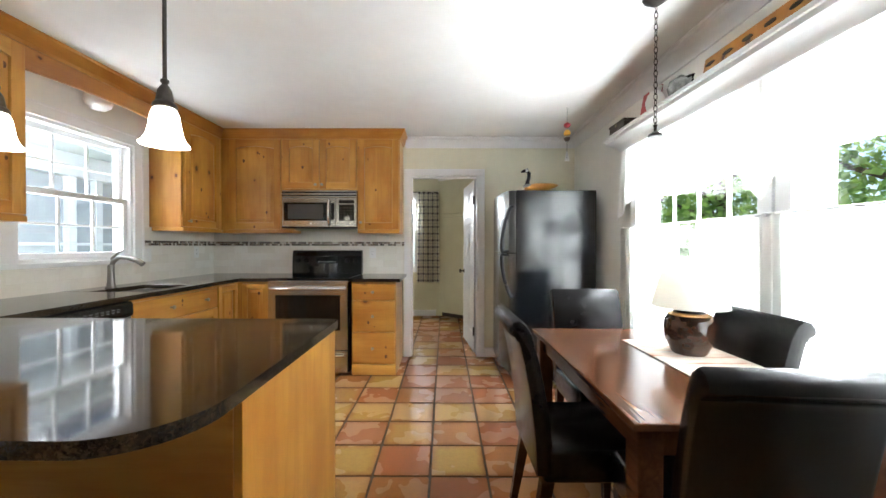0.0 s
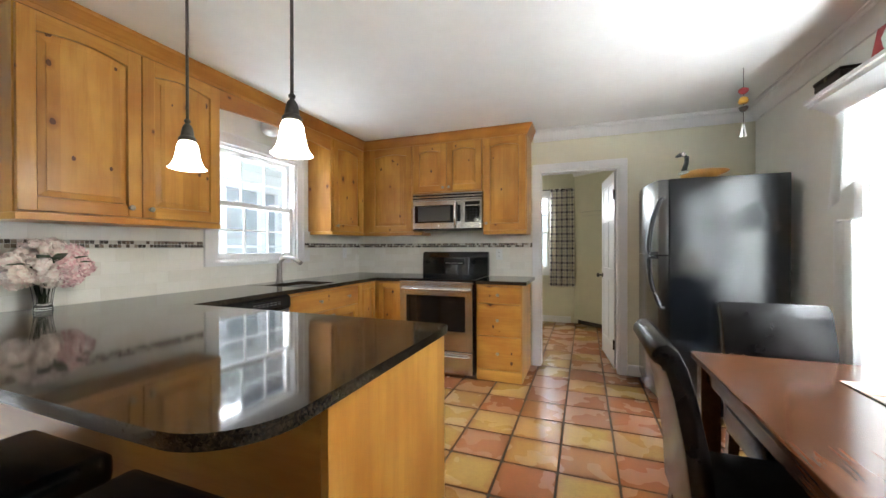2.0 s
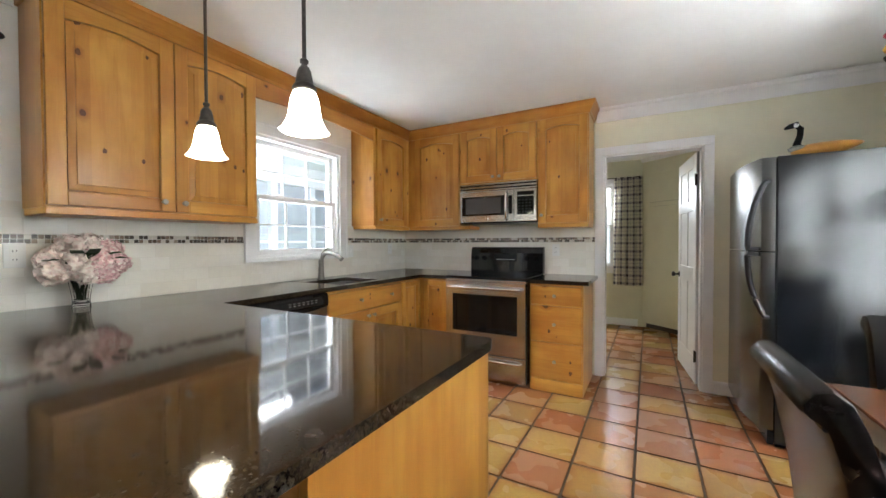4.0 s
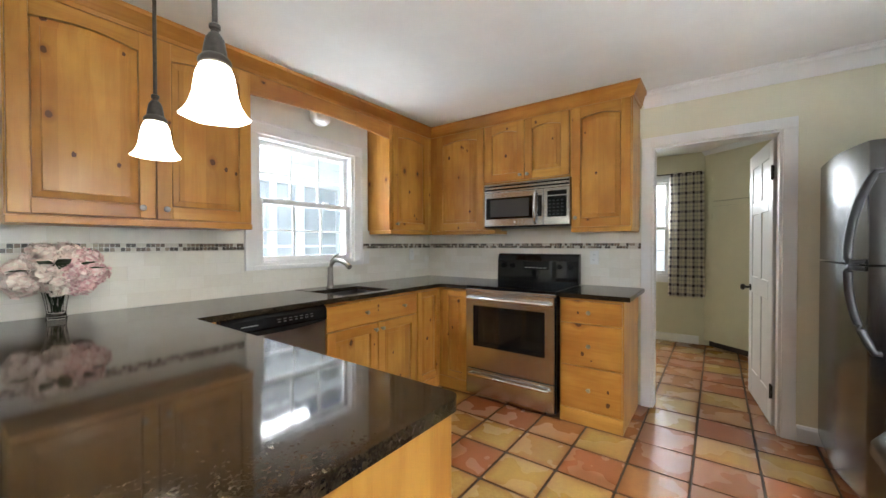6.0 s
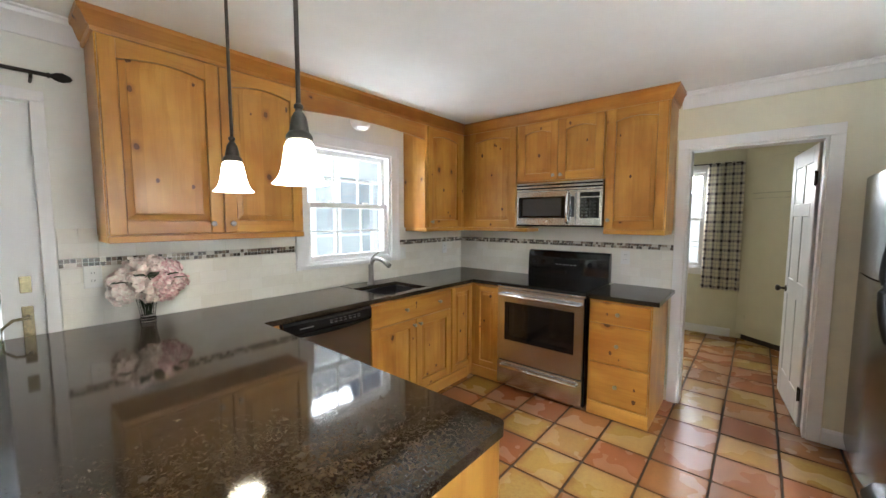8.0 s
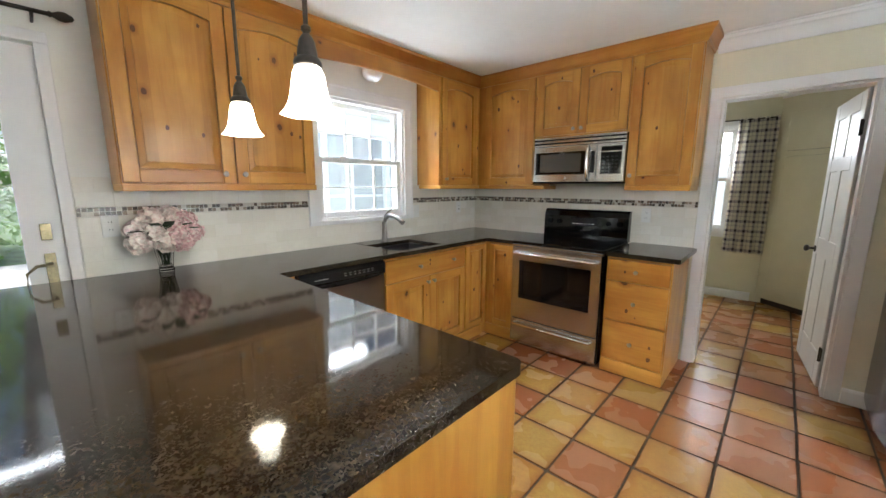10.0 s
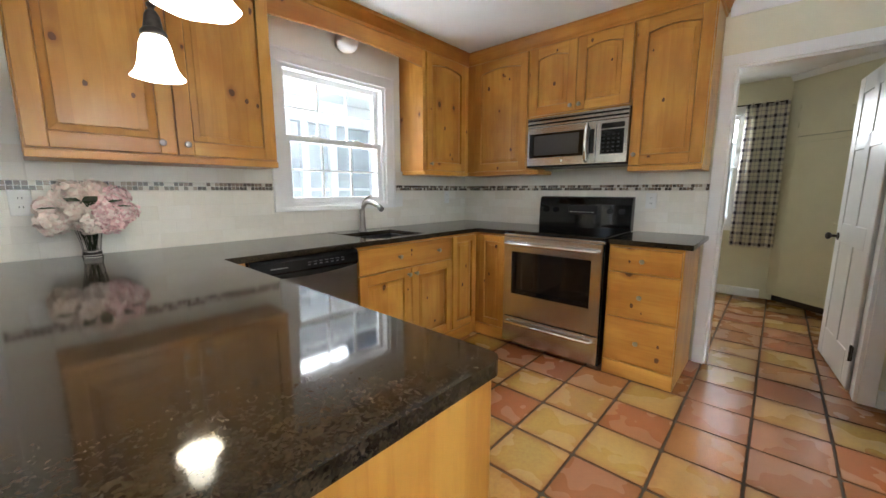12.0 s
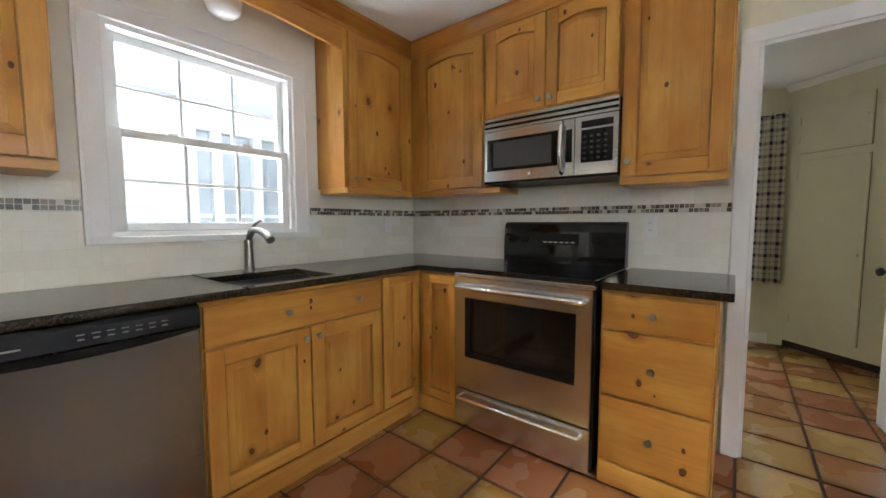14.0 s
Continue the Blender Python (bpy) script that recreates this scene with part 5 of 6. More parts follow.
rod = thing("curtain_rod", (2.372, 4.4, 1.385), "thin white cafe curtain rod across the windows", "curtain rod")
part("rod", tube(bmesh.new(), [(2.372, 2.98, 1.385), (2.372, 5.78, 1.385)], 0.006, 8), WHITE, rod, "", True)
for y in (5.77, 4.455, 2.99):
    part("bracket", bx(2.366, EX - 0.0005, y - 0.008, y + 0.008, 1.375, 1.395, 0.002, 1), WHITE, rod)


# ---- things on the shelf ----
def crate():
    x, y, z = 2.345, 5.72, SH
    c = thing("wooden_box", (x, y, z), "small dark brown wooden box on the display shelf", "box")
    part("body", bx(x - 0.06, x + 0.055, y - 0.15, y + 0.09, z, z + 0.07, 0.004), DARKW, c)
    part("lid", bx(x - 0.065, x + 0.06, y - 0.155, y + 0.095, z + 0.0705, z + 0.088, 0.004), DARKW, c)
    part("clasp", bx(x - 0.068, x - 0.0655, y - 0.045, y - 0.02, z + 0.055, z + 0.08), BRASS, c)


DARKW = plain("dark_walnut", (0.035, 0.018, 0.011), 0.5, var=0.35, scale=25)
REDP = plain("red_paint", (0.42, 0.05, 0.06), 0.45, var=0.1)
OAK = pine("carved_oak", 1)
crate()
c = thing("ornament_book", (2.36, 5.30, SH), "red ornamental tin leaning back on the shelf", "ornament")
bm = bx(-0.012, 0.012, -0.10, 0.10, 0.0, 0.20, 0.003)
bm.transform(pose(2.345, 5.36, SH + 0.003, 0, 10, 0))
part("body", bm, REDP, c)
c = thing("jug", (2.33, 5.17, SH), "cream stoneware jug on the display shelf", "jug")
part("body", lathe(bmesh.new(), [(0.035, 0), (0.052, 0.02), (0.058, 0.06), (0.045, 0.10), (0.032, 0.12), (0.040, 0.155), (0.036, 0.155), (0.028, 0.12), (0, 0.115)], (2.305, 5.20, SH), 24), PLAST, c, "", True)
c = thing("teapot", (2.335, 4.99, SH), "grey and white ceramic teapot on the display shelf", "teapot")
GREYC = plain("grey_white_glaze", (0.42, 0.43, 0.42), 0.2, var=0.6, scale=22)
part("pot", lathe(bmesh.new(), [(0.04, 0), (0.062, 0.02), (0.072, 0.06), (0.06, 0.10), (0.035, 0.115), (0.0, 0.118)], (2.335, 4.99, SH), 24), GREYC, c, "", True)
part("lid_knob", lathe(bmesh.new(), [(0.012, 0.117), (0.015, 0.13), (0, 0.138)], (2.335, 4.99, SH), 14), GREYC, c, "", True)
part("handle", tube(bmesh.new(), [(2.335, 4.93, SH + 0.03), (2.335, 4.89, SH + 0.05), (2.335, 4.885, SH + 0.09), (2.335, 4.935, SH + 0.10)], 0.008, 10), BLACKP, c, "", True)
part("spout", tube(bmesh.new(), [(2.335, 5.05, SH + 0.04), (2.335, 5.085, SH + 0.075), (2.335, 5.10, SH + 0.10)], [0.014, 0.011, 0.008], 10), GREYC, c, "", True)
bd = thing("carved_board", (2.37, 4.35, SH), "carved honey oak springerle board leaning on shelf", "board")
tl = pose(2.355, 0, SH + 0.001, 0, 10, 0)
bm = bx(-0.012, 0.012, 3.70, 4.84, 0, 0.145, 0.004)
bm.transform(tl)
part("plank", bm, OAK, bd)
for k in range(9):
    for q in range(2):
        y, z = 3.78 + 0.12 * k + 0.05 * q, 0.042 + 0.06 * q
        bm = prism(bmesh.new(), [(0.032 * math.cos(a) + 0.004 * math.sin(3 * a + k), 0.011 * math.sin(a)) for a in [2 * math.pi * i / 14 for i in range(14)]], 0.0125, 0.0155, Matrix(((0, 0, -1, 0), (1, 0, 0, y), (0, 1, 0, z), (0, 0, 0, 1))))
        bmesh.ops.recalc_face_normals(bm, faces=bm.faces)
        bm.transform(tl)
        part("slot", bm, DARKW, bd)


# ---- chain lamp, wind chime, goose ----
def chain_lamp():
    x, y = 1.985, 4.63
    c = thing("hanging_chain_lamp", (x, y, H), "bronze chain with a small flared metal cap hanging from ceiling", "lamp")
    part("canopy", lathe(bmesh.new(), [(0.0, H - 0.04), (0.02, H - 0.035), (0.055, H - 0.01), (0.06, H - 0.0005), (0, H - 0.0004)], (x, y, 0), 24), BRONZE, c, "", True)
    z, k = H - 0.038, 0
    while z > 1.83:
        bm = bmesh.new()
        pts = []
        for i in range(13):
            a = 2 * math.pi * i / 12
            u, v = 0.008 * math.cos(a), 0.017 * math.sin(a)
            pts.append((x + (u if k % 2 else 0), y + (0 if k % 2 else u), z - 0.017 + v))
        tube(bm, pts, 0.0022, 6)
        part("link", bm, BRONZE, c)
        z -= 0.028
        k += 1
    part("cap", lathe(bmesh.new(), [(0.033, 1.772), (0.035, 1.774), (0.031, 1.784), (0.016, 1.794), (0.007, 1.80), (0.007, 1.822), (0.012, 1.828), (0.0, 1.836)], (x, y, 0), 24), BRONZE, c, "", True)


chain_lamp()


def chime():
    x, y = 2.025, 6.05
    c = thing("wind_chime", (x, y, H), "red and yellow bird ornament hanging on a string", "ornament")
    part("string", tube(bmesh.new(), [(x, y, 2.0), (x, y, H - 0.0005)], 0.0018, 6), BRONZE, c)
    part("bead", lathe(bmesh.new(), [(0.0, 0.0), (0.016, 0.006), (0.029, 0.02), (0.028, 0.032), (0.014, 0.044), (0.0, 0.048)], (x, y, 2.262), 16), REDP, c, "red bird shape", True)
    part("bead", lathe(bmesh.new(), [(0.0, 0.0), (0.025, 0.004), (0.030, 0.02), (0.022, 0.04), (0.010, 0.048), (0.0, 0.05)], (x, y, 2.198), 16), YEL, c, "yellow bird shape", True)
    part("bead", lathe(bmesh.new(), [(0.0, 0.0), (0.016, 0.004), (0.026, 0.022), (0.027, 0.032), (0.0, 0.034)], (x, y, 2.146), 16), DARKW, c, "brown bell", True)
    for dx in (-0.012, 0.012):
        part("streamer", tube(bmesh.new(), [(x + dx, y, 1.98), (x + dx * 0.3, y, 2.06)], [0.009, 0.004], 8), PLAST, c)


YEL = plain("yellow_paint", (0.75, 0.42, 0.05), 0.45, var=0.1)
chime()


def goose():
    x, y, z = 1.84, 6.40, 1.746
    c = thing("goose_basket", (x, y, z), "carved goose decoy with black neck, on the fridge", "ornament")
    bm = bmesh.new()
    bmesh.ops.create_uvsphere(bm, u_segments=20, v_segments=12, radius=1.0)
    for v in bm.verts:
        k = max(0, v.co.x)
        v.co = Vector((v.co.x * (0.15 + 0.03 * k), v.co.y * 0.075 * (1 - 0.45 * k), v.co.z * 0.05 * (1 - 0.35 * k) + 0.03 * k))
    bmesh.ops.translate(bm, verts=bm.verts, vec=(x + 0.04, y, z + 0.05))
    part("body", bm, OAK, c, "tan carved wooden body", True)
    nx = x - 0.085
    part("neck", tube(bmesh.new(), [(nx + 0.02, y, z + 0.05), (nx + 0.005, y, z + 0.10), (nx + 0.02, y, z + 0.15), (nx + 0.022, y, z + 0.195), (nx + 0.002, y, z + 0.222), (nx - 0.028, y, z + 0.215), (nx - 0.055, y, z + 0.203)], [0.032, 0.02, 0.016, 0.017, 0.021, 0.016, 0.006], 14), BLACKP, c, "black neck and head", True)
    part("cheek", lathe(bmesh.new(), [(0, -0.008), (0.013, -0.004), (0.015, 0), (0.013, 0.004), (0, 0.008)], (nx - 0.002, y - 0.014, z + 0.217), 12, Matrix.Rotation(radians(90), 4, "X")), PLAST, c, "", True)
    part("ribbon", lathe(bmesh.new(), [(0.03, 0.055), (0.045, 0.06), (0.05, 0.075), (0.03, 0.088), (0.022, 0.09)], (nx + 0.012, y, z), 18), GREYC, c, "blue-grey ribbon", True)


goose()


# ---- flowers ----
def flowers():
    x, y, z = -1.52, 4.035, CT
    c = thing("vase", (x, y, z), "clear glass vase with cream and pink hydrangeas", "vase")
    part("glass", lathe(bmesh.new(), [(0.036, 0.0), (0.038, 0.004), (0.034, 0.03), (0.04, 0.08), (0.055, 0.16), (0.06, 0.18), (0.057, 0.18), (0.051, 0.16), (0.036, 0.08), (0.030, 0.034), (0.0, 0.03)], (x, y, z), 12), GLASS, c)
    rnd = random.Random(4)
    for k in range(7):
        a = k * 0.9
        part("stem", tube(bmesh.new(), [(x + 0.012 * math.cos(a), y + 0.012 * math.sin(a), z + 0.035), (x + 0.035 * math.cos(a + 1), y + 0.04 * math.sin(a + 1), z + 0.17), (x + 0.05 * math.cos(a + 1), y + 0.1 * math.sin(a + 1), z + 0.26)], 0.005, 6), STEM, c)
    heads = [(0.03, -0.115, 0.235, 0), (0.05, -0.05, 0.295, 0), (0.085, -0.045, 0.235, 0), (0.06, -0.115, 0.175, 0), (0.01, 0.035, 0.30, 0), (0.075, -0.005, 0.175, 0),
             (0.03, 0.105, 0.275, 1), (0.085, 0.045, 0.225, 1), (0.05, 0.13, 0.215, 1), (0.065, 0.07, 0.165, 1), (-0.04, -0.07, 0.255, 0), (-0.045, 0.06, 0.25, 1)]
    for hx, hy, hz, pink in heads:
        bm = bmesh.new()
        rad = rnd.uniform(0.044, 0.056)
        for q in range(150):
            u, v = rnd.uniform(-1, 1), rnd.uniform(0, 2 * math.pi)
            n = Vector((math.sqrt(1 - u * u) * math.cos(v), math.sqrt(1 - u * u) * math.sin(v), u))
            p = Vector((x + hx, y + hy, z + hz)) + n * (rad + rnd.uniform(-0.020, 0.008))
            t1 = (n.orthogonal().normalized() + n * rnd.uniform(-0.5, 0.5)).normalized()
            t1.rotate(Matrix.Rotation(rnd.uniform(0, 6), 3, n))
            t2 = n.cross(t1).normalized()
            size = rnd.uniform(0.8, 1.25)
            for w in range(4):
                d, e = (t1, t2) if w % 2 == 0 else (t2, t1)
                d = d * (size if w < 2 else -size)
                e = e * size
                vs = [bm.verts.new(p), bm.verts.new(p + d * 0.009 + e * 0.0085 + n * 0.005), bm.verts.new(p + d * 0.017 + n * rnd.uniform(0.0, 0.010)), bm.verts.new(p + d * 0.009 - e * 0.0085 + n * 0.003)]
                bm.faces.new(vs)
        part("flower_head", bm, PINKF if pink else CREAMF, c, "pink silk hydrangea" if pink else "cream silk hydrangea")
    for k in range(9):
        a = k * 0.75 + 0.3
        bm = bmesh.new()
        o = Vector((x + 0.04, y, z + 0.20))
        d = Vector((0.35 * abs(math.cos(a)), math.sin(a) * 1.2, 0.25 * math.cos(2.1 * a))).normalized()
        s = d.cross(Vector((0, 0, 1))).normalized()
        up = Vector((0, 0, 1))
        pts = [(0.06, 0), (0.10, 0.026), (0.14, 0.022), (0.175, 0.0), (0.14, -0.022), (0.10, -0.026)]
        vs = [bm.verts.new(o + d * u + s * w + up * (0.02 - 6 * (u - 0.12) ** 2)) for u, w in pts]
        bm.faces.new(vs)
        part("leaf", bm, LEAFM, c)


STEM = plain("green_stem", (0.025, 0.045, 0.018), 0.6)
LEAFM = plain("dark_green_leaf", (0.035, 0.07, 0.025), 0.5, var=0.3, scale=30)
CREAMF = hued("cream_petals", [(0.0, (0.88, 0.70, 0.64)), (0.5, (0.94, 0.86, 0.78)), (1.0, (0.86, 0.64, 0.60))], 0.8)
PINKF = hued("pink_petals", [(0.0, (0.78, 0.42, 0.45)), (0.5, (0.88, 0.60, 0.60)), (1.0, (0.92, 0.78, 0.75))], 0.8)
flowers()


# ---- sockets ----
def socket(which, u, z, face, switch=False):
    m = facing(which, u, z, face)
    c = thing("wall_socket", m.translation, "white plastic " + ("light switch" if switch else "wall socket") + " on the cream tiles", "switch" if switch else "socket")
    bm = prism(bmesh.new(), [(-0.036, -0.058), (0.036, -0.058), (0.036, 0.058), (-0.036, 0.058)], 0.0, 0.006, m, 0.003)
    part("plate", bm, PLAST, c)
    if switch:
        bm = prism(bmesh.new(), [(-0.005, -0.012), (0.005, -0.012), (0.005, 0.012), (-0.005, 0.012)], 0.0065, 0.014, m, 0.002)
        part("toggle", bm, PLAST, c)
    else:
        for dz in (-0.02, 0.02):
            o = prism(bmesh.new(), rounded([(-0.016, dz - 0.014, 0.006), (0.016, dz - 0.014, 0.006), (0.016, dz + 0.014, 0.006), (-0.016, dz + 0.014, 0.006)], 3), 0.0062, 0.0075, m)
            f = part("outlet", o, PLAST, c)
            for dx in (-0.006, 0.006):
                part("slot", prism(bmesh.new(), [(dx - 0.0012, dz - 0.004), (dx + 0.0012, dz - 0.004), (dx + 0.0012, dz + 0.005), (dx - 0.0012, dz + 0.005)], 0.0076, 0.0081, m), BLACKP, f)


socket("x", 3.835, 1.188, WX + 0.0095)
socket("x", 6.69, 1.175, WX + 0.0095)
socket("x", 6.055, 1.16, WX + 0.0095, True)
socket("y", 0.165, 1.165, BY - 0.0095)


# ---- patio door and its curtain rod ----
def patio():
    y0, y1, z0, z1 = PATIO
    d = thing("door_2", (WX, 2.7, 0), "white glazed patio doors with brass handle plates", "door", "", "structure")
    casing(d, "x", WX, y0, y1, 0.0, z1, 0.05, 0.018)
    part("threshold", bx(WX - 0.15, WX - 0.002, y0, y1, 0.0, 0.03), WHITE, d)
    for a, b in ((y0 + 0.0005, 2.70), (2.7008, y1 - 0.0005)):
        x = WX - 0.045
        st = 0.14
        lf = part("leaf", bx(x - 0.022, x + 0.022, a, a + st, z0 + 0.012, z1 - 0.01, 0.003), WHITE, d)
        part("stile", bx(x - 0.022, x + 0.022, b - st, b, z0 + 0.012, z1 - 0.01, 0.003), WHITE, lf)
        part("rail", bx(x - 0.022, x + 0.022, a + st, b - st, z0 + 0.012, z0 + 0.24, 0.003), WHITE, lf)
        part("rail", bx(x - 0.022, x + 0.022, a + st, b - st, z1 - 0.14, z1 - 0.01, 0.003), WHITE, lf)
        g = part("pane", bx(x - 0.003, x + 0.003, a + st - 0.005, b - st + 0.005, z0 + 0.235, z1 - 0.135), PANE, lf)
        g.visible_shadow = False
    f, yy = WX - 0.0225, 3.60
    part("deadbolt", bx(f, f + 0.006, yy - 0.02, yy + 0.02, 1.135, 1.215, 0.003), BRASS, d, "brass deadbolt plate")
    h = part("handle_plate", bx(f, f + 0.006, yy - 0.02, yy + 0.02, 0.90, 1.07, 0.003), BRASS, d, "brass handle plate")
    part("handle", tube(bmesh.new(), [(f + 0.005, yy, 1.02), (f + 0.05, yy, 1.02), (f + 0.055, yy - 0.05, 1.018), (f + 0.05, yy - 0.085, 0.985), (f + 0.048, yy - 0.088, 0.93)], [0.008, 0.008, 0.007, 0.006, 0.005], 8), BRASS, h, "curved brass lever", True)
    r = thing("curtain_rod", (WX + 0.08, 2.7, 2.16), "black iron curtain rod with finial above patio door", "curtain rod")
    x = WX + 0.085
    part("rod", tube(bmesh.new(), [(x, 1.55, 2.155), (x, 3.72, 2.155)], 0.009, 10), BRONZE, r, "", True)
    part("finial", lathe(bmesh.new(), [(0.009, 0), (0.014, 0.006), (0.009, 0.014), (0.020, 0.035), (0.022, 0.055), (0.012, 0.08), (0, 0.088)], (x, 3.72, 2.155), 16, Matrix.Rotation(radians(-90), 4, "X")), BRONZE, r, "", True)
    for y in (1.62, 3.67):
        part("bracket", tube(bmesh.new(), [(WX + 0.0005, y, 2.13), (x - 0.01, y, 2.135), (x, y, 2.146)], 0.006, 8), BRONZE, r)


patio()


# ---- utility room ----
def corner_cupboard():
    a, b = Vector((0.875, FY - 0.001, 0)), Vector((1.498, 8.93, 0))
    d = (b - a).normalized()
    n = Vector((-d.y, d.x, 0)) * -1
    if n.y > 0:
        n = -n
    m = Matrix(((d.x, 0, n.x, a.x), (d.y, 0, n.y, a.y), (0, 1, 0, 0), (0, 0, 0, 1)))
    w = (b - a).length
    c = thing("corner_cupboard", (1.2, 9.2, 0), "olive cream painted built-in corner cupboard, doors closed", "cupboard")
    bm = bmesh.new()
    prism(bm, [(0.875, FY - 0.001), (1.498, 8.93), (1.498, FY - 0.001)], 0.07, H - 0.001)
    bmesh.ops.recalc_face_normals(bm, faces=bm.faces)
    part("carcass", bm, UTIL, c)
    part("plinth", prism(bmesh.new(), [(0.93, FY - 0.002), (1.495, 8.98), (1.495, FY - 0.002)], 0.0, 0.069), DARKW, c)
    for z0, z1 in ((0.17, 1.735), (1.80, 2.21)):
        dd = part("door", prism(bmesh.new(), [(0.12, z0), (w - 0.195, z0), (w - 0.195, z1), (0.12, z1)], 0.001, 0.018, m, 0.004), UTIL, c)
        # thin black sheet whose rim paints shade round the door
        part("painted_gap_shade", prism(bmesh.new(), [(0.1175, z0 - 0.0025), (w - 0.1925, z0 - 0.0025), (w - 0.1925, z1 + 0.0025), (0.1175, z1 + 0.0025)], 0.0003, 0.0009, m), BLACKP, dd)
        kz = 0.92 if z1 < 2 else z1 - 0.18
        part("knob", lathe(bmesh.new(), [(0.008, 0), (0.007, 0.012), (0.016, 0.02), (0.012, 0.03), (0, 0.031)], (0, 0, 0), 14, m @ Matrix.Translation((w - 0.225, kz, 0.018))), UTIL, dd, "", True)
        for hz in (z0 + 0.12, z1 - 0.12):
            part("hinge", prism(bmesh.new(), [(0.108, hz - 0.03), (0.118, hz - 0.03), (0.118, hz + 0.03), (0.108, hz + 0.03)], 0.001, 0.022, m), UTIL, dd)


corner_cupboard()
cu = thing("plaid_curtain", (0.70, FY - 0.06, 2.2), "cream and navy plaid cotton curtain on a rod", "curtain")
drape("cloth", cu, "y", FY - 0.062, 0.50, 0.87, 2.20, lambda k: 0.60, 4, 0.022, PLAID, 0.03, "", True)
part("rod", tube(bmesh.new(), [(-0.40, FY - 0.06, 2.185), (0.86, FY - 0.06, 2.185)], 0.007, 8), BRONZE, cu, "", True)
part("bracket", bx(0.845, 0.855, FY - 0.062, FY - 0.0005, 2.178, 2.192), BRONZE, cu)
setting("trim_crown_utility", sweep([(0, H - 0.055), (0.012, H - 0.055), (0.045, H - 0.012), (0.045, H - 0.001), (0, H - 0.001)], [(1.50, 8.925), (0.872, FY - 0.004)]), WHITE, "white painted cornice on the corner cupboard", "moulding")


# ---- outside ----
SIDING = plain("white_house_siding", (0.60, 0.63, 0.68), 0.6, var=0.03)
CLAP = plain("pale_blue_grey_clapboard", (0.46, 0.49, 0.54), 0.6, var=0.04)
SHUT = plain("blue_grey_glazing", (0.33, 0.36, 0.40), 0.25, var=0.10, scale=3)
ROOF = plain("grey_shingles", (0.20, 0.20, 0.21), 0.9, var=0.2, scale=20)
GRASS = plain("lawn", (0.11, 0.17, 0.05), 0.9, var=0.45, scale=3)
PAVE = plain("pale_concrete", (0.52, 0.51, 0.48), 0.85, var=0.1, scale=4)
BARK = plain("tree_bark", (0.10, 0.075, 0.05), 0.9, var=0.3, scale=20, bumps=0.5, bscale=30)
LEAVES = hued("tree_leaves", [(0.0, (0.06, 0.13, 0.025)), (0.5, (0.12, 0.22, 0.045)), (1.0, (0.20, 0.32, 0.07))], 0.6)
lt = LEAVES.node_tree
lb = lt.nodes["Principled BSDF"]
tr = nd(lt, "BsdfTranslucent", Color=(0.30, 0.50, 0.10, 1))
ms = lt.nodes.new("ShaderNodeMixShader")
ms.inputs[0].default_value = 0.45
lt.links.new(lb.outputs[0], ms.inputs[1])
lt.links.new(tr.outputs[0], ms.inputs[2])
lt.links.new(ms.outputs[0], lt.nodes["Material Output"].inputs["Surface"])
setting("ground", bx(-90, 90, -90, 90, -0.55, -0.35), GRASS, "green lawn round the house", "ground")
setting("pavement", bx(-11.0, WX - 0.17, -2.0, 3.55, -0.34, -0.30), PAVE, "pale concrete patio beside the house", "pavement")


